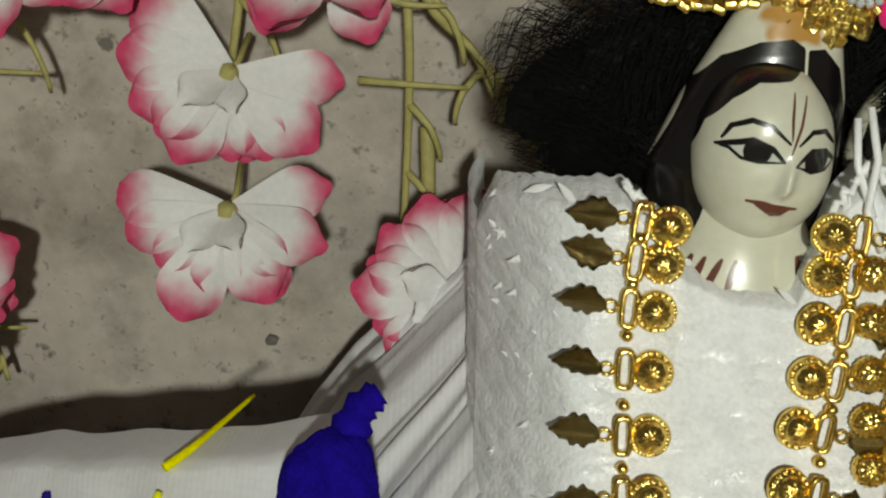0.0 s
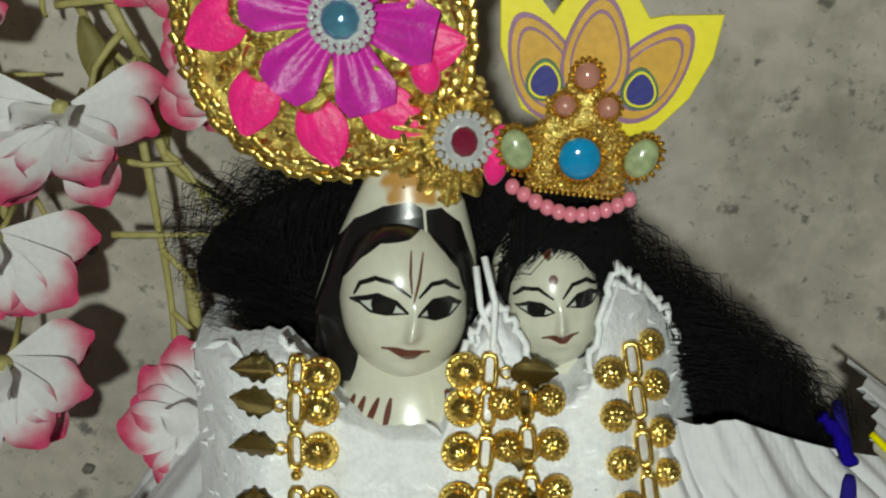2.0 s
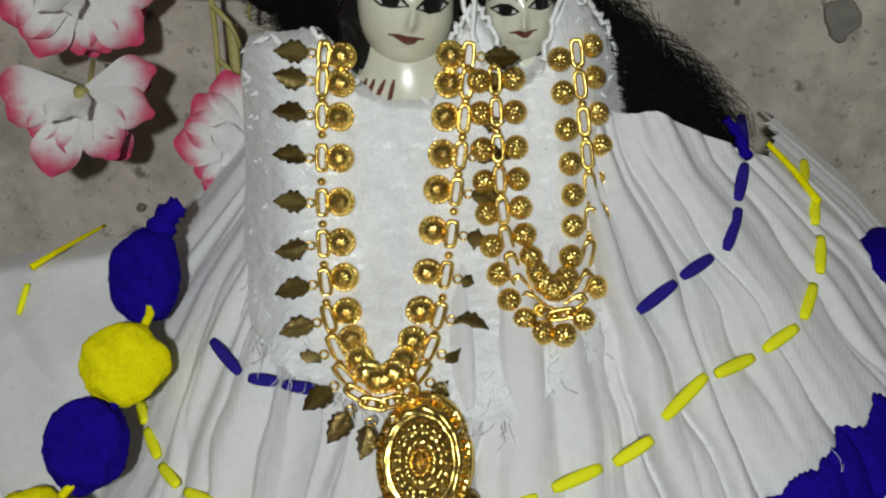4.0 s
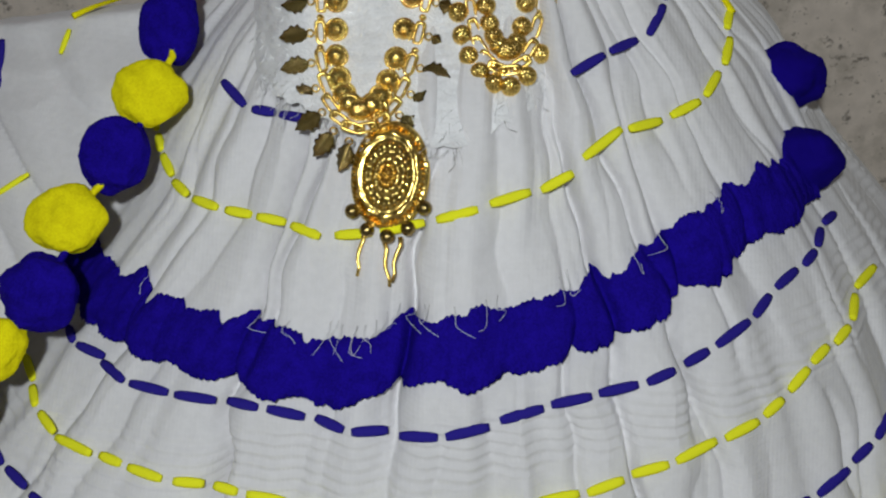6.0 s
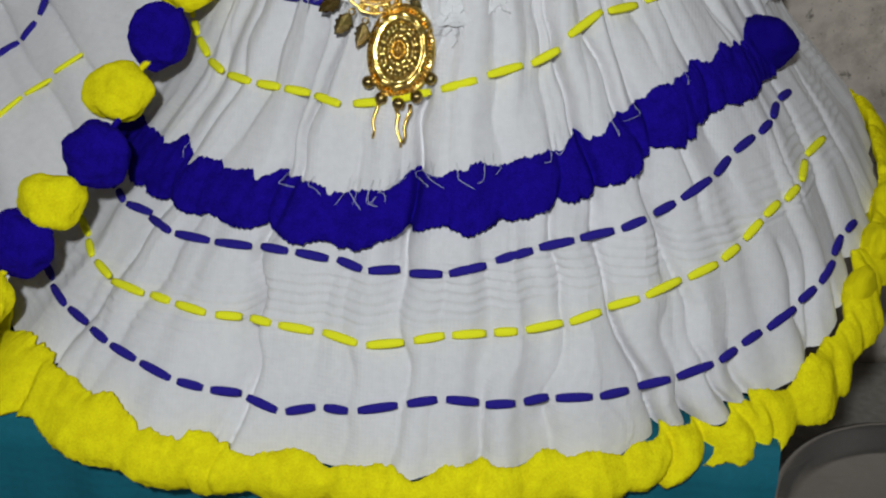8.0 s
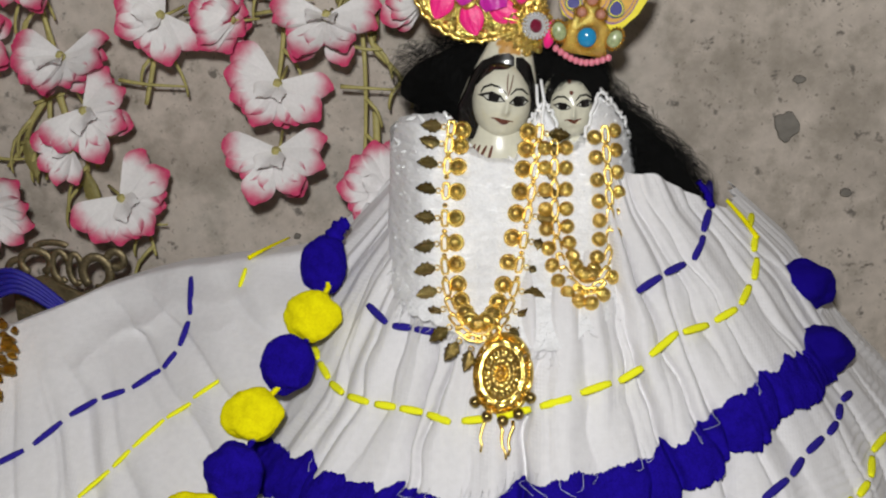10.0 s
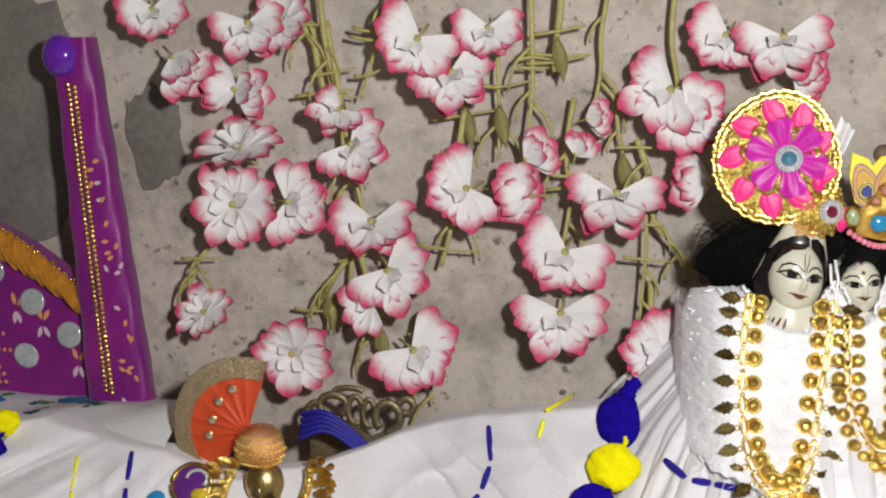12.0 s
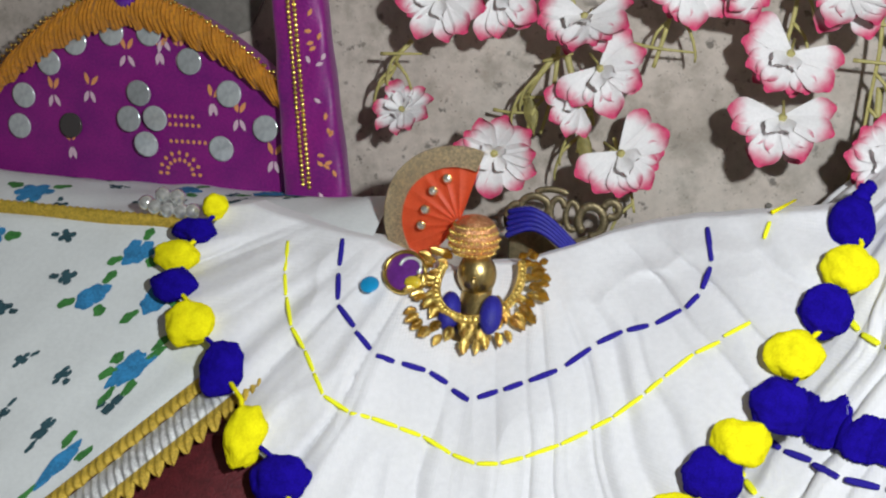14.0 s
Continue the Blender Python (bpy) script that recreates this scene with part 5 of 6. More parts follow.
def build_crown():
    root = thing("crown", (0.107, 0.285, 0.382), "gilt crown with yellow peacock card, stones and pink pearls", "crown")
    L0 = pose(0, 0, 0, 0, 8, 0)
    def outline(k):
        pts = [(0, 0.0), (0.018, 0.006), (0.026, 0.015), (0.031, 0.026), (0.0325, 0.0375), (0.018, 0.0365), (0.0135, 0.0355), (0.0095, 0.0415), (0.0, 0.0440), (-0.0075, 0.0415), (-0.0115, 0.0350), (-0.015, 0.0390), (-0.0255, 0.0415), (-0.0245, 0.026), (-0.018, 0.010)]
        return [(x * k, z * k + 0.006 * (1 - k)) for x, z in pts]
    C0 = Matrix.Translation((0.1105, 0.2865, 0.3955)) @ L0
    part("card", slab_bm(outline(1.0), -0.0006, 0.0008, 0.0003), CARD_YELLOW, root, "bright yellow card leaf", smooth=False, at=C0)
    def lobe(ax, az, w, h, lean, layer, m, lab):
        b = bmesh.new()
        slab = [(w * math.sin(t) * (1 - 0.25 * math.cos(t)), h * math.cos(t)) for t in [2 * math.pi * i / 28 for i in range(28)]]
        part("print", slab_bm(slab, -0.0008 - 0.0003 * layer, -0.0004, 0.0001, b), m, root, lab, smooth=False, at=C0 @ Matrix.Translation((ax, 0, az)) @ pose(0, 0, 0, 0, lean, 0))
    for ax, lean in ((-0.0130, -28), (0.0150, 36), (0.0005, 2)):
        az = 0.0215 if ax else 0.024
        az = 0.026 if abs(ax) < 0.002 else 0.0215
        for j, (m, k) in enumerate(((CARD_MAUVE, 1.0), (CARD_TAN, 0.9), (CARD_MAUVE, 0.74), (CARD_TAN, 0.68))):
            lobe(ax, az, 0.0088 * k, 0.0155 * k, lean, j + (4 if abs(ax) < 0.002 else 0), m, "")
    for ax, az in ((-0.0125, 0.0185), (0.0125, 0.0175)):
        for j, (m, k) in enumerate(((CARD_GREEN, 1.0), (CARD_YELLOW, 0.86), (CARD_BLUE, 0.74))):
            lobe(ax, az, 0.0048 * k, 0.0056 * k, 0, 9 + j, m, "")
    # gilt body
    B0 = Matrix.Translation((0.1075, 0.2800, 0.3930)) @ L0
    body = [(-0.0135, -0.0070), (0.0135, -0.0085), (0.0115, 0.0), (0.0125, 0.0085), (0.0085, 0.0120), (0.0095, 0.0175), (0.0050, 0.0195), (0.0035, 0.0265), (-0.0025, 0.0265), (-0.0045, 0.0200), (-0.0090, 0.0175), (-0.0085, 0.0120), (-0.0125, 0.0095), (-0.0110, 0.0)]
    part("body", slab_bm(body, -0.0020, 0.0040, 0.0012), GOLD_LACE, root, "gilt filigree body", at=B0)
    grain = mesh_of("grain", ball_bm(0.00075, 0.00075, 0.00075, 6, 5), GOLD)
    for i, (p, q) in enumerate(zip(body, body[1:] + body[:1])):
        n = max(1, int(math.hypot(q[0] - p[0], q[1] - p[1]) / 0.0015))
        for k in range(n):
            part("grain", grain, None, root, at=B0 @ Matrix.Translation((p[0] + (q[0] - p[0]) * k / n, -0.0018, p[1] + (q[1] - p[1]) * k / n)))
    r = random.Random(19)
    for _ in range(120):
        x, z = r.uniform(-0.0115, 0.0115), r.uniform(-0.007, 0.012)
        part("grain", grain, None, root, at=B0 @ Matrix.Translation((x, -0.0021, z)))
    def stone(x, z, rx, rz, m, lab, beads, lean=0):
        at = B0 @ Matrix.Translation((x, -0.0022, z)) @ pose(0, 0, 0, 90, 0, 0) @ Matrix.Rotation(radians(lean), 4, "Z")
        part("setting", ball_bm(rx * 1.22, rz * 1.22, 0.0018, 28, 8), GOLD, root, at=at)
        part("stone", ball_bm(rx, rz, 0.0030, 28, 12), m, root, lab, at=at @ Matrix.Translation((0, 0, 0.0006)))
        for i in range(beads):
            a = 2 * math.pi * i / beads
            part("grain", grain, None, root, at=at @ Matrix.Translation((rx * 1.26 * math.cos(a), rz * 1.26 * math.sin(a), 0.0008)))
    stone(0.0005, 0.0025, 0.0056, 0.0058, AQUA, "round sky blue stone", 26)
    stone(-0.0045, 0.0165, 0.0029, 0.0029, ROSE, "small rose stone", 14)
    stone(0.0065, 0.0165, 0.0029, 0.0029, ROSE, "small rose stone", 14)
    stone(0.0005, 0.0245, 0.0034, 0.0036, ROSE, "small peach stone", 16)
    stone(-0.0160, 0.0040, 0.0042, 0.0056, JADE, "pale green drop stone", 18, 20)
    stone(0.0165, 0.0035, 0.0042, 0.0056, JADE, "pale green drop stone", 18, -25)
    pearl = mesh_of("pearl", ball_bm(0.0020, 0.0020, 0.0022, 14, 10), PEARL)
    for i in range(11):
        s = i / 10
        part("pearl", pearl, None, root, at=B0 @ Matrix.Translation((-0.0165 + 0.031 * s, -0.0035 - 0.004 * math.sin(math.pi * s), -0.0060 - 0.0055 * math.sin(math.pi * s * 0.9))))
    part("back_knob", ball_bm(0.0065, 0.003, 0.0065, 16, 10), WOOD, root, "dark knob behind the card", at=Matrix.Translation((0.1115, 0.293, 0.4385)))


build_crown()

# ---- hanging artificial flowers ----
def petal_mesh(length=0.034, width=0.0108):
    """One cloth petal along y: narrow foot, wide notched tip, cupped, with a vein."""
    bm = bmesh.new()
    def fn(u, v):
        s = 2 * u - 1
        w = width * min(0.24 + 0.95 * v ** 0.9, 1.0) * math.sqrt(max(1 - (max(v - 0.60, 0) / 0.40) ** 2.3 * 0.88, 0.02))
        y = length * (v - 0.05 * s * s * v)
        z = 0.0040 * math.sin(v * 2.6) * v + 0.0020 * s * s * (0.3 + v) - 0.0007 * math.exp(-(s / 0.16) ** 2) + 0.0007 * math.sin(7 * s + 1) * v
        return (s * w, y, z)
    grid_bm(fn, 6, 11, bm)
    return mesh_of("petal", bm, PETAL)


PETAL_WIDE, PETAL_SLIM, PETAL_INNER = petal_mesh(), petal_mesh(0.033, 0.0090), petal_mesh(0.0185, 0.0062)


def build_flower(kind, seed):
    """A blossom about 7 cm wide. open: a full rosette; fan: half open, seen from the side; bud: narrow."""
    r = random.Random(seed)
    root = thing("artificial_flower", (0, 0, 0), "white cloth blossom with dark pink petal tips", "artificial flower", "hanging blossoms")
    rows = {"open": [(11, 360, 1.0, 8, 0.0), (4, 360, 0.50, 30, 0.002)], "fan": [(9, 205, 1.0, 6, 0.0), (2, 60, 0.62, 26, 0.003), (4, 190, 0.9, -14, -0.003)], "bud": [(5, 90, 1.0, 10, 0.0), (4, 70, 0.85, 30, 0.004), (3, 80, 0.95, -15, -0.004)]}[kind]
    for n, span, size, lift, high in rows:
        for i in range(n):
            a = (i / n if span == 360 else i / (n - 1)) * span - (0 if span == 360 else span / 2) + r.uniform(-6, 6)
            k = size * r.uniform(0.80, 1.12)
            m = Matrix.Translation((0, 0, high)) @ Matrix.Rotation(radians(a), 4, "Z") @ Matrix.Rotation(radians(lift + r.uniform(-5, 5)), 4, "X") @ Matrix.Rotation(radians(r.uniform(-7, 7)), 4, "Y") @ Matrix.Diagonal((k, k, k, 1))
            if size < 0.8:
                m = m @ Matrix.Diagonal((1 / size, 1 / size, 1 / size, 1))
            part("petal", PETAL_INNER if size < 0.8 else PETAL_WIDE if r.random() < 0.6 else PETAL_SLIM, None, root, at=m)
    part("heart", ball_bm(0.0032, 0.0032, 0.0035, 10, 8, 0.3, 3), STEM, root, "yellow-green heart", at=Matrix.Translation((0, 0, 0.003)))
    part("stalk", tube_bm([(0, 0, 0), (0, -0.006, -0.006), (0.001, -0.016, -0.012)] if kind != "open" else [(0, 0, 0), (0, 0.004, -0.007), (0.002, 0.014, -0.012)], 0.0011, 6), STEM, root, "thin green stalk")
    return root


def build_flowers():
    proto = {k: [build_flower(k, s) for s in (1, 2)] for k in ("open", "fan", "bud")}
    r = random.Random(12)
    # x, z, kind, the way the petals point (degrees, 0 = right, 90 = up), lean, size
    places = [(-0.355, 0.432, "open", 0, 62, 1.08), (-0.262, 0.436, "fan", -45, 10, 0.95), (-0.362, 0.388, "open", 20, 8, 1.10), (-0.318, 0.390, "fan", -10, 5, 1.05),
              (-0.250, 0.374, "fan", -92, 18, 1.10), (-0.236, 0.338, "fan", -50, 5, 1.10), (-0.315, 0.271, "open", 40, -6, 1.06), (-0.218, 0.273, "fan", -42, 10, 1.15),
              (-0.394, 0.297, "open", 10, 42, 0.80), (-0.360, 0.478, "bud", 172, 10, 0.90), (-0.210, 0.515, "fan", -122, 5, 1.05), (-0.184, 0.490, "fan", -68, 10, 1.00),
              (-0.176, 0.402, "fan", -150, 8, 1.05), (-0.148, 0.402, "bud", -8, 20, 1.05), (-0.126, 0.398, "bud", 184, 14, 0.95), (-0.130, 0.425, "bud", 32, 10, 0.80),
              (-0.062, 0.398, "fan", -95, 20, 1.15), (-0.101, 0.352, "fan", -112, 11, 1.15), (-0.102, 0.307, "fan", -92, 11, 1.15), (-0.024, 0.476, "fan", -142, 8, 1.12),
              (-0.010, 0.458, "fan", -25, 5, 0.95), (-0.026, 0.281, "fan", 180, 6, 1.10), (0.004, 0.410, "bud", 178, 8, 0.85), (0.053, 0.512, "fan", -92, 14, 1.05),
              (0.014, 0.515, "fan", -120, 6, 0.90), (0.064, 0.490, "bud", -15, 10, 0.80), (-0.252, 0.309, "fan", 182, 10, 0.80), (-0.158, 0.522, "fan", -90, 10, 0.85),
              (-0.342, 0.528, "fan", -85, 8, 0.95), (-0.404, 0.503, "bud", -48, 12, 1.05), (-0.358, 0.476, "bud", -4, 14, 0.85), (-0.320, 0.530, "open", 0, 25, 0.85),
              (-0.425, 0.540, "fan", -80, 8, 0.90), (-0.272, 0.462, "fan", -140, 20, 0.75), (-0.092, 0.430, "bud", 60, 10, 0.60), (-0.085, 0.455, "bud", 10, 10, 0.60)]
    taken = set()
    for x, z, kind, way, lean, size in places:
        pick = r.randrange(2)
        y = r.uniform(0.360, 0.380)
        m = Matrix.Translation((x, y, z)) @ Matrix.Rotation(radians(90 - lean * (2.2 if kind == "fan" else 1)), 4, "X") @ Matrix.Rotation(radians(r.uniform(-10, 10)), 4, "Y") @ Matrix.Rotation(radians(way - 90), 4, "Z")
        src = proto[kind][pick]
        if (kind, pick) not in taken:
            taken.add((kind, pick))
            ob = src
            ob.matrix_basis = m
        else:
            ob = copy_thing(src, m)
        ob.scale = (size * 0.96, size * 0.96, size * 0.96)
    for k in proto:
        for i in range(2):
            if (k, i) not in taken:
                for o in (*proto[k][i].children_recursive, proto[k][i]):
                    bpy.data.objects.remove(o)

    # the green plastic stems: x, z at the upper and the lower end
    stems = [(-0.292, 0.56, -0.275, 0.421), (-0.301, 0.53, -0.265, 0.374), (-0.287, 0.53, -0.260, 0.378), (-0.276, 0.343, -0.314, 0.290), (-0.274, 0.350, -0.286, 0.280), (-0.267, 0.345, -0.244, 0.289),
             (-0.171, 0.53, -0.182, 0.416), (-0.179, 0.461, -0.199, 0.338), (-0.128, 0.55, -0.131, 0.436), (-0.152, 0.52, -0.153, 0.424), (-0.071, 0.55, -0.083, 0.455), (-0.096, 0.470, -0.105, 0.350),
             (-0.048, 0.439, -0.033, 0.393), (-0.041, 0.400, -0.045, 0.282), (-0.037, 0.389, -0.011, 0.342), (-0.064, 0.463, -0.049, 0.401), (-0.227, 0.281, -0.208, 0.221), (-0.389, 0.352, -0.412, 0.316),
             (-0.240, 0.316, -0.255, 0.267), (-0.022, 0.55, -0.020, 0.438), (-0.310, 0.55, -0.285, 0.47), (-0.105, 0.55, -0.110, 0.49), (-0.035, 0.330, -0.038, 0.235), (-0.23, 0.56, -0.26, 0.47)]
    for k, (x0, z0, x1, z1) in enumerate(stems):
        q = random.Random(100 + k)
        root = thing("flower_stem", (x0, 0.39, z1), "thin olive green plastic stem with short twigs", "stem", "hanging stems")
        y0 = q.uniform(0.383, 0.400)
        line = smooth_line([(x0, y0, z0), ((2 * x0 + x1) / 3 + q.uniform(-0.004, 0.004), y0 - 0.004, (2 * z0 + z1) / 3), ((x0 + 2 * x1) / 3 + q.uniform(-0.004, 0.004), y0 + 0.002, (z0 + 2 * z1) / 3), (x1, y0, z1)], 14)
        thick = q.uniform(0.0018, 0.0030)
        part("stalk", tube_bm(line, lambda s: thick * (1 - 0.35 * s), 7, None, 0.6), STEM, root)
        for j in range(3 + k % 3):
            p = line[q.randrange(2, 13)]
            side = q.choice((-1, 1))
            long = q.uniform(0.016, 0.040)
            if q.random() < 0.35:      # a level cross twig
                pts = [p + Vector((-long * 0.6, -0.002, q.uniform(-0.004, 0.004))), p + Vector((0, -0.004, 0)), p + Vector((long * 0.7, -0.002, q.uniform(-0.004, 0.006)))]
            else:                       # a hanging side twig
                pts = [p, p + Vector((side * long * 0.35, -0.003, -long * 0.35)), p + Vector((side * long * 0.5, -0.002, -long * 0.8)), p + Vector((side * long * 0.5, 0, -long))]
            part("twig", tube_bm(smooth_line(pts, 6), lambda s: 0.0016 * (1 - 0.5 * s), 6, None, 0.6), STEM, root)
        if k % 3 == 0:
            p = line[8]
            def leaf(u, v):
                s = 2 * u - 1
                return p + Vector((s * 0.006 * math.sin(math.pi * min(0.05 + v, 1)) + 0.006 * v, -0.004 - 0.003 * v + 0.002 * s * s, -0.034 * v))
            b = grid_bm(leaf, 4, 8)
            bmesh.ops.solidify(b, geom=list(b.faces), thickness=0.0006)
            part("leaf", b, STEM, root, "small pale green leaf")


build_flowers()

# ---- the throne with its floral seat cloth ----
MID = -0.612                                  # the middle of its back


def build_throne():
    root = thing("throne", (MID, 0.22, GROUND), "small purple satin throne with mirror discs and orange fringe", "throne")
    part("base", box_bm(-0.80, -0.43, 0.13, 0.385, GROUND, 0.13, 0.006), MAROON, root, "dark red brocade base")
    part("seat", box_bm(-0.79, -0.44, 0.255, 0.36, 0.12, 0.212, 0.008), MAROON, root)
    def arch(x):
        d = abs(x - (-0.620)) / 0.135
        return 0.383 - 0.070 * d ** 1.75
    xs = [-0.765 + 0.279 * i / 48 for i in range(49)]
    part("back", slab_bm([(x, arch(x)) for x in xs] + [(-0.486, 0.20), (-0.765, 0.20)], 0.362, 0.376, 0.002), PURPLE, root, "purple satin back board", smooth=False)
    def fringe(u, v):
        x = -0.765 + 0.279 * u
        z = arch(x) + 0.006 - 0.034 * v * (0.95 + 0.05 * math.sin(u * 170 + 3 * math.sin(u * 31)))
        slope = (arch(x + 0.002) - arch(x - 0.002)) / 0.004
        return (x - slope * 0.014 * (v - 0.5), 0.3560 - 0.0085 * math.sin(math.pi * v) - 0.0010 * math.sin(u * 430 + 3 * math.sin(v * 3 + u * 9)) - 0.0008 * math.sin(u * 521), z)
    part("fringe", grid_bm(fringe, 640, 14), FRINGE, root, "gathered orange fringe")
    bead = mesh_of("gold_bead", ball_bm(0.00155, 0.00155, 0.00155, 8, 6), GOLD)
    for i in range(96):
        x = -0.765 + 0.279 * i / 95
        part("gold_bead", bead, None, root, at=Matrix.Translation((x, 0.352 + 0.001 * (i % 3), arch(x) + 0.005 - 0.0022 * (i % 2))))
    part("oval_bead", ball_bm(0.0125, 0.007, 0.019, 26, 16), PURPLE_GLASS, root, "oval purple glass bead", at=Matrix.Translation((-0.620, 0.350, 0.392)))
    # posts: top middle, top half width, foot middle, foot half width
    for side, (tx, tw, bx, bw) in ((1, (-0.4805, 0.0155, -0.4545, 0.0300)), (-1, (-0.780, 0.0155, -0.797, 0.0300))):
        def post(u, v):
            a = 2 * math.pi * u
            c, w = tx + (bx - tx) * v, tw + (bw - tw) * v
            px = math.copysign(abs(math.cos(a)) ** 0.45, math.cos(a))
            py = math.copysign(abs(math.sin(a)) ** 0.45, math.sin(a))
            return (c + w * px, 0.355 + 0.012 * py + 0.001 * math.sin(v * 40 + 5 * px), 0.520 - (0.520 - 0.16) * v)
        p = part("post", grid_bm(post, 40, 60, None, True), PURPLE, root, "purple satin covered post")
        part("finial", ball_bm(0.0150, 0.0120, 0.0170, 24, 16), PURPLE_GLASS, p, "round purple glass finial", at=Matrix.Translation((tx - side * 0.008, 0.346, 0.506)))
        big = mesh_of("gold_bead", ball_bm(0.0021, 0.0017, 0.0019, 8, 6), GOLD)
        for row in (0, 1):
            for i in range(64):
                v = 0.10 + 0.68 * i / 63
                c, w = tx + (bx - tx) * v, tw + (bw - tw) * v
                part("gold_bead", big, None, p, at=Matrix.Translation((c - side * (0.30 * w - 0.0052 * row - 0.001), 0.3420, 0.520 - 0.36 * v - 0.002 * row)))
    mirror = bmesh.new()
    grid_bm(lambda u, v: ((0.0108 * min(v * 1.15, 1)) * math.cos(2 * math.pi * u), (0.0108 * min(v * 1.15, 1)) * math.sin(2 * math.pi * u), 0.0014 if v < 0.9 else 0.0), 26, 8, mirror, True)
    mirror = mesh_of("mirror_disc", mirror, MIRROR)
    dots = [(-0.640, 0.352), (-0.606, 0.353), (-0.675, 0.343), (-0.701, 0.325), (-0.571, 0.331), (-0.537, 0.306), (-0.728, 0.296), (-0.618, 0.303), (-0.628, 0.281), (-0.603, 0.283), (-0.612, 0.261), (-0.685, 0.272), (-0.735, 0.269), (-0.546, 0.260), (-0.506, 0.279)]
    r = random.Random(21)
    for k, (x, z) in enumerate(dots):
        part("mirror_disc", mirror, None, root, "small round mirror" if k == 0 else "", at=Matrix.Translation((x, 0.3605 - 0.0012 * (7 <= k <= 10) * (k - 6), z)) @ pose(0, 0, 0, 90 + r.uniform(-7, 7), r.uniform(-9, 9), 0))
    # printed sprigs: pairs of peach and pale petals
    def sprig_mesh(m):
        b = bmesh.new()
        grid_bm(lambda u, v: ((2 * u - 1) * 0.0021 * math.sin(math.pi * (0.04 + 0.94 * v)), v * 0.0105, 0.0003), 4, 6, b)
        return mesh_of("print", b, m)
    peach, pale = sprig_mesh(PRINT), sprig_mesh(PRINT_PALE)
    spots = [(-0.628, 0.336), (-0.665, 0.305), (-0.598, 0.340), (-0.580, 0.340), (-0.530, 0.288), (-0.686, 0.256), (-0.500, 0.255), (-0.553, 0.300), (-0.595, 0.350), (-0.70, 0.300)]
    for x, z in spots:
        for me, a in ((pale, 160), (pale, 200), (peach, 20), (peach, 330)):
            part("print", me, None, root, at=Matrix.Translation((x, 0.3612, z)) @ pose(0, 0, 0, 90, 0, 0) @ Matrix.Rotation(radians(a + r.uniform(-12, 12)), 4, "Z") @ Matrix.Translation((0, 0.003, 0)))
    for z0, n in ((0.283, 5), (0.276, 6), (0.262, 9)):
        for i in range(n):
            part("print", peach, None, root, at=Matrix.Translation((-0.592 + 0.0052 * i, 0.3612, z0)) @ pose(0, 0, 0, 90, 0, 0) @ Matrix.Diagonal((0.8, 0.35, 1, 1)))
    for ring in (0.010, 0.016):
        for i in range(9):
            a = math.pi * i / 8
            part("print", peach, None, root, at=Matrix.Translation((-0.585 + ring * math.cos(a), 0.3612, 0.236 + ring * math.sin(a))) @ pose(0, 0, 0, 90, 0, 0) @ Matrix.Rotation(a - math.pi / 2, 4, "Z") @ Matrix.Diagonal((0.8, 0.4, 1, 1)))
    for k in range(26):
        v = 0.25 + 0.62 * r.random()
        c, w = -0.4805 + 0.026 * v, 0.0155 + 0.0145 * v
        part("print", peach if k % 3 else pale, None, root, at=Matrix.Translation((c + w * r.uniform(0.25, 0.8), 0.3425, 0.520 - 0.36 * v)) @ pose(0, 0, 0, 90, 0, 0) @ Matrix.Rotation(r.uniform(0, 6), 4, "Z") @ Matrix.Diagonal((0.8, 0.6, 1, 1)))


build_throne()


def seat_y(z):
    return 0.216 + 1.2 * (z - 0.2)


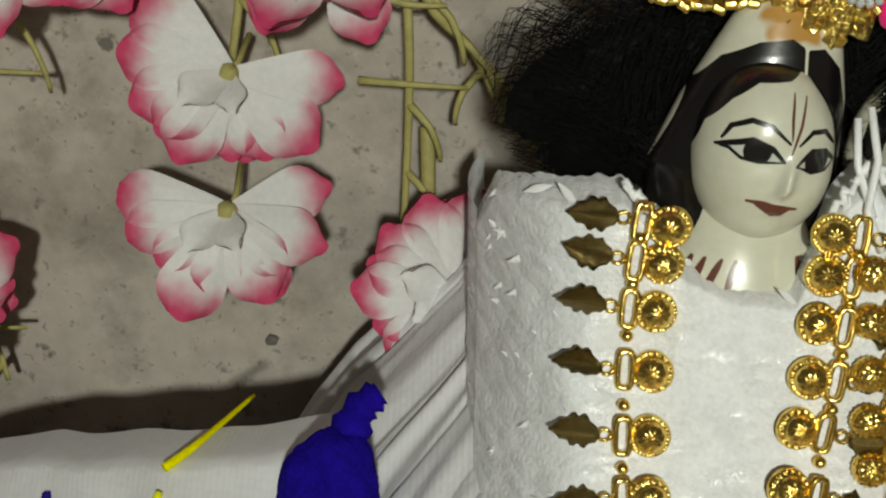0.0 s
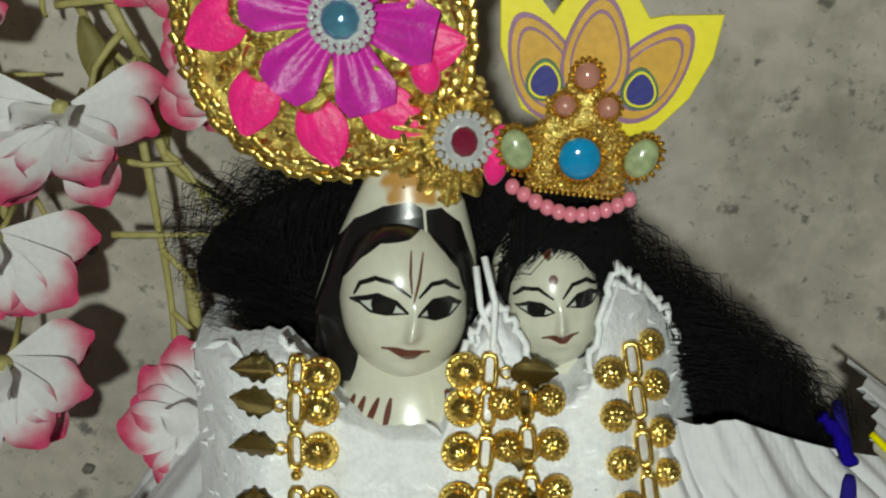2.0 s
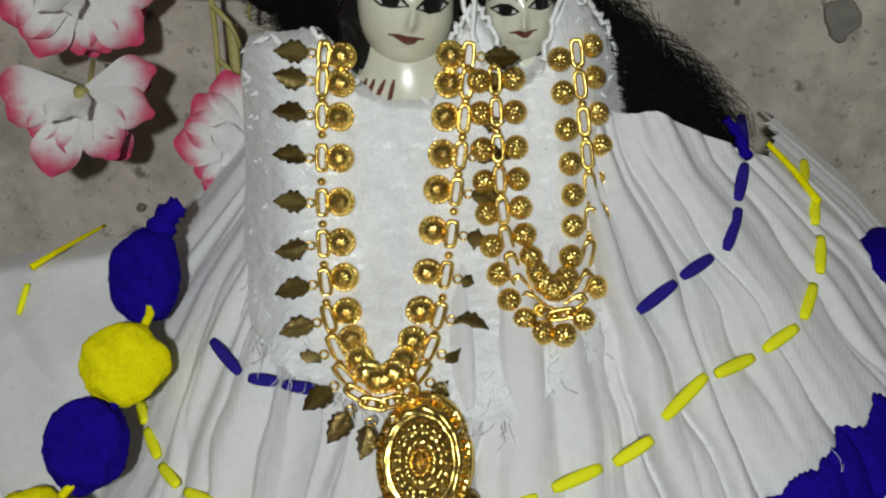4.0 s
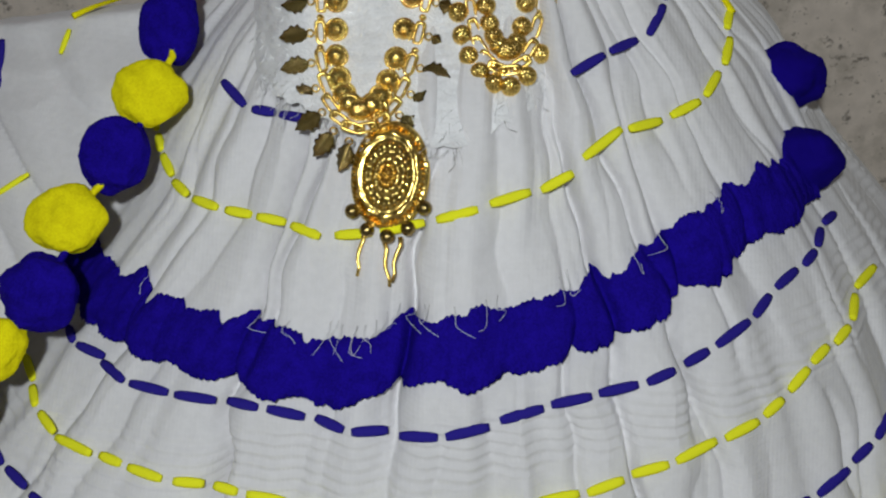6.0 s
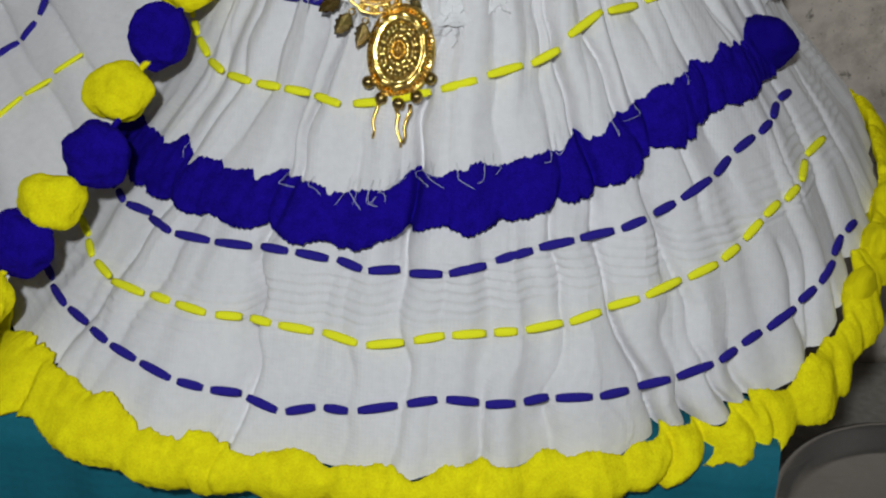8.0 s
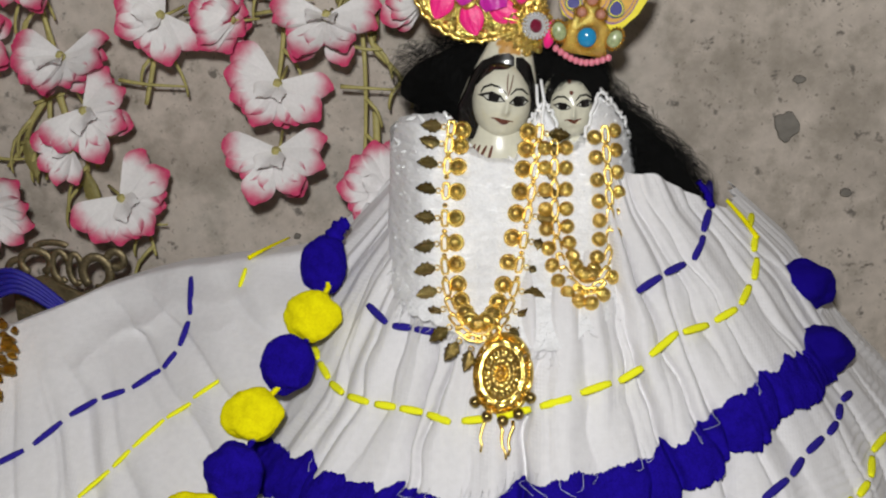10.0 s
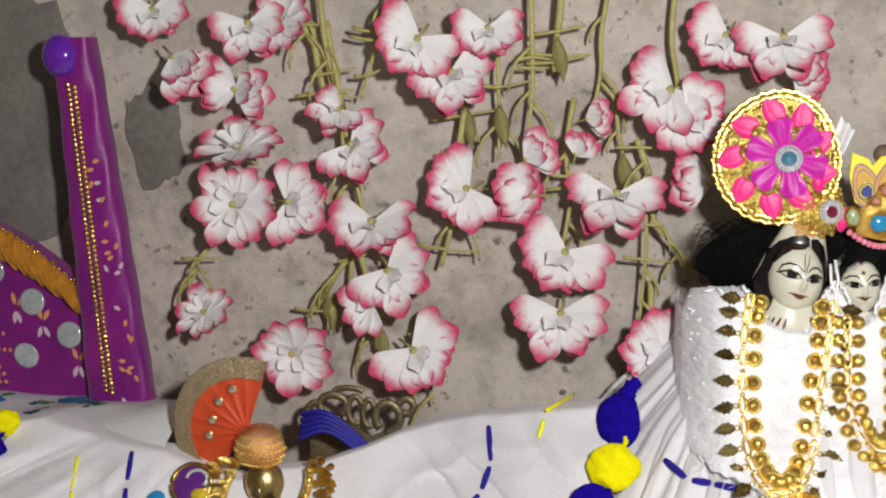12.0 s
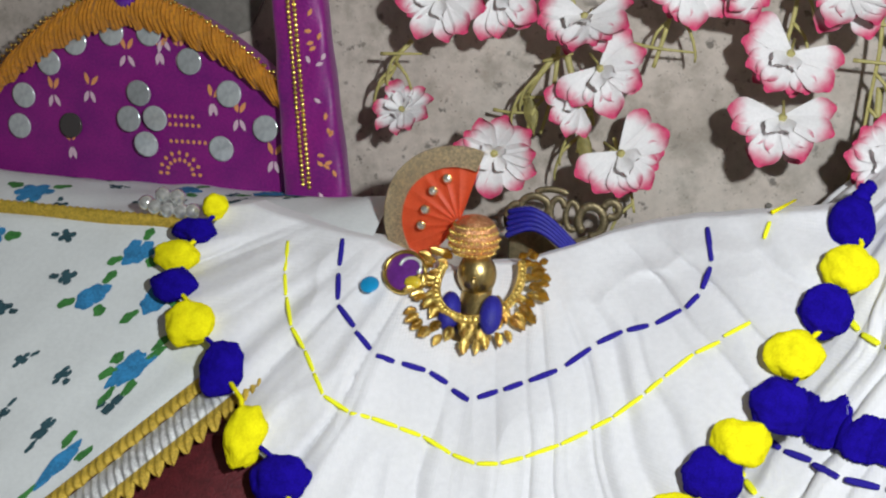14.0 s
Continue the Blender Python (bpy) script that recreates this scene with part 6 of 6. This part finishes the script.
def build_seat_cloth():
    root = thing("seat_cloth", (-0.58, 0.20, 0.16), "white cotton seat cloth printed with blue flowers, braided edge", "cloth")
    def edge(x):
        return max(0.156 + (x + 0.456) * 0.825, 0.012)
    def sheet(u, v):
        x = -0.80 + 0.42 * u
        lump = 0.0035 * noise.noise(Vector((x * 22, v * 7, 3)))
        if v < 0.35:
            s = v / 0.35
            return (x, 0.362 - 0.108 * s, 0.226 + 0.016 * math.sin(math.pi * s) * (0.6 + 0.4 * math.sin(x * 14)) + lump)
        s = (v - 0.35) / 0.65
        low = max(edge(x), 0.012) if x < -0.42 else 0.185
        z = 0.226 - (0.226 - low) * s
        return (x, seat_y(z) + lump, z)
    part("sheet", grid_bm(sheet, 130, 110), FLORAL, root)
    # the printed flowers: petals and leaves laid on the cloth
    q = random.Random(77)
    def per_v(x, v):
        return 0.31 if v < 0.35 else (0.226 - max(edge(x), 0.012)) * 2.4
    def petal_print(name, x, v, reach, way, wide, material):
        """One printed petal from (x, v); reach in metres along the way it points."""
        def fn(a, b):
            w = wide * math.sin(math.pi * (0.06 + 0.90 * b)) ** 0.7 * (1 + 0.25 * math.sin(9 * b + 20 * x))
            px, pv = b * reach, (2 * a - 1) * w
            dx = px * math.cos(way) - pv * math.sin(way)
            dv = (px * math.sin(way) + pv * math.cos(way)) / per_v(x, v)
            p = Vector(sheet(min(max((x + dx + 0.80) / 0.42, 0), 1), min(max(v + dv, 0), 1)))
            return p + Vector((0, -0.0005, 0.0005))
        part(name, grid_bm(fn, 4, 6), material, root)
    done = []
    while len(done) < 60:
        x, v = q.uniform(-0.79, -0.40), q.uniform(0.04, 0.95)
        near = any(math.hypot(x - a, (v - b) * per_v(x, v)) < 0.027 for a, b in done)
        if near and q.random() < 0.97:
            continue
        done.append((x, v))
        if v > 0.34 and x > -0.47:
            continue
        big = len(done) % 4 == 0
        size = q.uniform(0.012, 0.016) if big else q.uniform(0.006, 0.0085)
        turn = q.uniform(0, 6)
        for i in range(6 if big else 4):
            petal_print("printed_petal", x, v, size * q.uniform(0.8, 1.15), turn + i * (1.05 if big else 1.5) + q.uniform(-0.3, 0.3), size * 0.40, INK_BLUE if big else INK_TEAL)
        for i in range(3 if big else 1):
            way = turn + 0.5 + i * 2.1
            petal_print("printed_leaf", x + size * 0.9 * math.cos(way), v + size * 0.9 * math.sin(way) / per_v(x, v), size * 0.95, way, size * 0.32, INK_GREEN if big else INK_TEAL)
    # edge braid in three bands, going down the slanting edge
    a, b = Vector((-0.440, 0, 0.169)), Vector((-0.632, 0, 0.011))
    d = (b - a).normalized()
    n = Vector((-d.z, 0, d.x))
    if n.x < 0:
        n = -n
    def band(lo, hi, bulge, beat, depth):
        def fn(u, v):
            p = a.lerp(b, u) + n * (lo + (hi - lo) * v + depth * abs(math.sin(u * beat)) * v)
            return (p.x, seat_y(p.z) - 0.003 - bulge * math.sin(math.pi * v) - 0.0010 * math.sin(u * 330), p.z)
        return grid_bm(fn, 420, 8)
    part("gold_edge", band(-0.004, 0.0055, 0.0025, 70, -0.0015), GOLD_TRIM, root, "gold looped edge")
    part("silver_band", band(0.0050, 0.0185, 0.0020, 0, 0), SILVER_TRIM, root, "woven silver band")
    part("scallop_edge", band(0.0180, 0.0235, 0.0028, 86, 0.0068), GOLD_TRIM, root, "gold scalloped edge")
    def under(u, v):
        x = -0.62 + 0.25 * u
        z = 0.16 - 0.24 * v
        return (x, seat_y(z) + 0.014 + 0.003 * math.sin(x * 60), z)
    part("lining", grid_bm(under, 60, 40), MAROON, root, "dark red brocade hanging below the edge")
    def rope(u, v):
        x = -0.80 + 0.285 * u
        w = 2 * math.pi * v
        return (x, 0.247 + 0.003 * math.cos(w), 0.2295 - 0.0045 * u + 0.0070 * math.sin(w) + 0.0006 * math.sin(u * 300))
    part("gold_band", grid_bm(lambda v, u: rope(u, v), 10, 160, None, True), GOLD_TRIM, root, "dull gold braid band")


build_seat_cloth()


def build_trinket():
    root = thing("glass_beads", (-0.535, 0.252, 0.236), "small bunch of clear glass beads on the seat", "beads")
    glass = mat("clear_bead", (0.75, 0.75, 0.73), 0.05, 0.7, vary=0.2, scale=200, bump=0, coat=1.0)
    ball = mesh_of("glass_bead", ball_bm(0.0062, 0.0062, 0.0062, 16, 12), glass)
    for x, y, z in ((-0.548, 0.248, 0.238), (-0.537, 0.246, 0.237), (-0.527, 0.248, 0.236), (-0.542, 0.250, 0.247), (-0.531, 0.251, 0.246), (-0.519, 0.250, 0.236), (-0.556, 0.250, 0.240)):
        part("glass_bead", ball, None, root, at=Matrix.Translation((x, y, z)))


build_trinket()


def build_tinsel():
    r = random.Random(31)
    bm = bmesh.new()
    line = smooth_line([(-0.80, 0.372, 0.440), (-0.745, 0.370, 0.443), (-0.70, 0.366, 0.428), (-0.665, 0.364, 0.410), (-0.638, 0.362, 0.402)], 60)
    tube_bm(line, 0.003, 6, bm)
    for _ in range(2600):
        k = r.randrange(60)
        p = line[k].lerp(line[k + 1], r.random())
        d = Vector((r.gauss(0, 1), r.gauss(0, 0.5), r.gauss(0, 1))).normalized() * r.uniform(0.013, 0.027)
        w = Vector((r.gauss(0, 1), r.gauss(0, 1), r.gauss(0, 1))).normalized() * 0.0006
        vs = [bm.verts.new(p - w), bm.verts.new(p + w), bm.verts.new(p + d + w * 0.5), bm.verts.new(p + d - w * 0.5)]
        bm.faces.new(vs)
    ob = part("tinsel_garland", bm, TINSEL, smooth=False)
    tagged(ob, "glossy dark green tinsel garland over the throne", "tinsel", kind="stuff")


build_tinsel()


# ---- the small brass figure on the dress ----
def build_small_figure():
    bm = bmesh.new()
    ball_bm(0.0138, 0.0125, 0.0160, 28, 20, bm=bm, at=(-0.3005, 0.243, 0.2090))
    ball_bm(0.0024, 0.0032, 0.0042, 10, 8, bm=bm, at=(-0.3000, 0.2308, 0.2065))
    grid_bm(lambda u, v: (-0.3 + (0.0105 + 0.005 * (1 - v) ** 2) * math.cos(2 * math.pi * u), 0.221 + 0.026 * v + (0.007 + 0.003 * (1 - v)) * math.sin(2 * math.pi * u), 0.170 + 0.033 * v), 26, 14, bm, True)
    ball_bm(0.0050, 0.0050, 0.013, 14, 10, bm=bm, at=(-0.317, 0.231, 0.186))
    ball_bm(0.0050, 0.0050, 0.013, 14, 10, bm=bm, at=(-0.283, 0.231, 0.186))
    tagged(part("brass_figurine", bm, BRASS), "small plain brass figurine sitting in the dress", "figurine")
    vest = thing("velvet_vest", (-0.30, 0.236, 0.165), "dark blue velvet vest on the brass figurine", "vest")
    for x in (-0.3145, -0.2855):
        part("vest_side", ball_bm(0.0078, 0.008, 0.0140, 18, 14), SHADE_CLOTH, vest, at=Matrix.Translation((x, 0.221, 0.188)) @ pose(0, 0, 0, -38, 0, 0))
    # cap of copper-gold beads
    cap = thing("beaded_cap", (-0.303, 0.245, 0.222), "copper gold beaded cap on the brass figurine", "cap")
    part("crown", ball_bm(0.0178, 0.0160, 0.0165, 34, 22, 0.05, 6), mat("copper_zari", (0.80, 0.38, 0.18), 0.25, 0.9, vary=0.35, scale=300, fine=900, bump=1.0), cap, at=Matrix.Translation((-0.3035, 0.246, 0.2345)))
    grain = mesh_of("cap_bead", ball_bm(0.0014, 0.0014, 0.0014, 7, 5), GOLD)
    for row, (z, k) in enumerate(((0.2245, 0.80), (0.2295, 0.96), (0.2345, 1.0), (0.2395, 0.93), (0.2440, 0.78))):
        for i in range(16):
            a = math.pi * (i + 0.5 * (row % 2)) / 15
            part("cap_bead", grain, None, cap, at=Matrix.Translation((-0.3035 + 0.0180 * k * math.cos(a), 0.246 - 0.0163 * k * math.sin(a), z)))
    # the orange fan plume
    fan = thing("fan_plume", (-0.318, 0.252, 0.238), "pleated orange satin fan with glitter border and crystals", "fan")
    H = Vector((-0.3165, 0.254, 0.2405))
    def sector(r0, r1, off, ripple):
        def fn(u, v):
            a = radians(72 + 158 * u)
            rr = (r0 + (r1 - r0) * v) * (1.0 - 0.10 * abs(u - 0.45))
            y = H.y - off + ripple * 0.0016 * abs(math.sin(u * 26)) * (1 - 0.4 * v) + 0.004 * v
            return (H.x + rr * math.cos(a), y, H.z + rr * math.sin(a))
        b = grid_bm(fn, 130, 10)
        bmesh.ops.solidify(b, geom=list(b.faces), thickness=0.0012)
        return b
    part("fan_cloth", sector(0.004, 0.046, 0.0, 1.0), ORANGE, fan, "bright orange pleated satin")
    glitter = mat("gold_glitter", (0.72, 0.60, 0.38), 0.3, 0.8, vary=0.4, scale=500, fine=1500, bump=1.0)
    part("border", sector(0.0425, 0.0575, 0.0012, 0.3), glitter, fan, "pale gold glitter border")
    stone = mesh_of("crystal", gem_bm(0.0030, 0.0030, 0.0022, 8), mat("clear_stone", (0.80, 0.78, 0.68), 0.06, 0.8, vary=0.1, bump=0, coat=1.0))
    rim = mesh_of("stone_rim", ball_bm(0.0036, 0.0036, 0.0010, 16, 6), GOLD)
    for a, rr in ((104, 0.034), (128, 0.030), (158, 0.026), (184, 0.027)):
        p = H + Vector((rr * math.cos(radians(a)), -0.0022, rr * math.sin(radians(a))))
        part("stone_rim", rim, None, fan, at=facing(p, (0, -1, 0)))
        part("crystal", stone, None, fan, "clear round crystal", at=facing(p + Vector((0, -0.0006, 0)), (0, -1, 0)))
    # the spiky gilt wreath round its neck
    wreath = thing("gilt_wreath", (-0.297, 0.232, 0.150), "gilt necklace of pointed leaves round the brass figurine", "necklace")
    r = random.Random(41)
    for k in range(84):
        a = radians(-215 + 250 * k / 83 + r.uniform(-3, 3))
        ring = r.choice((0.022, 0.027, 0.032))
        x, z = -0.297 + ring * 1.25 * math.cos(a), 0.196 + ring * 0.98 * math.sin(a)
        out = Vector((math.cos(a), -0.30 + r.uniform(-0.25, 0.15), math.sin(a))).normalized()
        up = Vector((0, -1, 0)) - out * out.dot(Vector((0, -1, 0)))
        up.normalize()
        m = Matrix((out.cross(up), out, up)).transposed().to_4x4()
        k2 = r.uniform(0.008, 0.0125)
        part("gilt_leaf", LEAF_BRIGHT, None, wreath, at=Matrix.Translation(dress_at(x, z, 0.010 + r.uniform(0, 0.006))) @ m @ Matrix.Rotation(r.uniform(-0.4, 0.4), 4, "Y") @ Matrix.Diagonal((k2, k2, k2, 1)))
    for k in range(34):
        a = radians(-200 + 220 * k / 33)
        part("gilt_bead", BEAD, None, wreath, at=facing(dress_at(-0.297 + 0.0275 * math.cos(a), 0.196 + 0.0225 * math.sin(a), 0.015), (0, -1, 0.2), k, 0.62))
    # crescent brooch and sequin
    br = thing("crescent_brooch", (-0.347, 0.224, 0.200), "gilt crescent brooch with purple enamel and yellow stone", "brooch")
    B0 = facing((-0.347, 0.224, 0.212), (0, -1, 0.6))
    part("enamel", ball_bm(0.0140, 0.0140, 0.0022, 30, 8), mat("purple_enamel", (0.12, 0.02, 0.20), 0.3, vary=0.2, bump=0.1, coat=0.5), br, at=B0)
    part("rim", tube_bm([(0.0144 * math.cos(t * 0.2), 0.0144 * math.sin(t * 0.2), 0.001) for t in range(33)], 0.0016, 7), GOLD, br, at=B0)
    part("stone", gem_bm(0.0062, 0.0048, 0.0030, 9), mat("yellow_stone", (0.62, 0.45, 0.02), 0.1, vary=0.15, bump=0, coat=1.0), br, "yellow faceted stone", at=B0 @ Matrix.Translation((0.007, -0.007, 0.002)))
    part("curl", tube_bm([(0.004 - 0.0075 * math.cos(t * 0.3), 0.004 + 0.006 * math.sin(t * 0.3), 0.0025) for t in range(14)], 0.0012, 6), SILVER, br, at=B0)
    seq = part("sequin", ball_bm(0.0068, 0.0068, 0.0016, 24, 8), AQUA, at=facing(dress_at(-0.369, 0.199, 0.008), (0, -0.64, 0.77)))
    tagged(seq, "round turquoise sequin lying on the dress", "sequin")
    # twisted blue cords and the brass filigree plate behind
    cord = thing("blue_cord", (-0.26, 0.29, 0.20), "bundle of shiny blue cords behind the brass figurine", "cord")
    for k in range(5):
        pts = smooth_line([(-0.292, 0.300 + 0.002 * k, 0.222 + 0.004 * k), (-0.272, 0.300, 0.229 + 0.0035 * k), (-0.252, 0.302, 0.217 + 0.003 * k), (-0.236 + 0.003 * k, 0.305, 0.198)], 16)
        part("strand", tube_bm(pts, 0.0021, 7), SHADE_CLOTH, cord)
    plate = thing("brass_filigree", (-0.258, 0.352, 0.19), "dull brass openwork plate standing behind the dress", "ornament")
    def loop(cx, cz, rx, rz, a0, a1, w):
        pts = [(cx + rx * math.cos(radians(a0 + (a1 - a0) * i / 18)), 0.350, cz + rz * math.sin(radians(a0 + (a1 - a0) * i / 18))) for i in range(19)]
        part("scroll", tube_bm(pts, w, 7, None, 0.5), DULL_BRASS, plate)
    part("panel", slab_bm([(-0.300, 0.185), (-0.222, 0.185), (-0.226, 0.216), (-0.250, 0.208), (-0.275, 0.222), (-0.300, 0.215)], 0.349, 0.353, 0.001), DULL_BRASS, plate, smooth=False)
    for cx, cz, rx, rz, a0, a1, w in ((-0.280, 0.232, 0.011, 0.009, -60, 240, 0.0032), (-0.262, 0.229, 0.006, 0.011, 20, 300, 0.0028), (-0.251, 0.227, 0.005, 0.011, 20, 300, 0.0026), (-0.236, 0.224, 0.010, 0.012, -100, 230, 0.0036), (-0.221, 0.234, 0.006, 0.006, -120, 170, 0.0032), (-0.267, 0.243, 0.012, 0.004, 10, 170, 0.0026), (-0.294, 0.222, 0.008, 0.012, 60, 330, 0.0028)):
        loop(cx, cz, rx, rz, a0, a1, w)


LEAF_BRIGHT = mesh_of("gilt_leaf", leaf_bm(), GOLD)
build_small_figure()
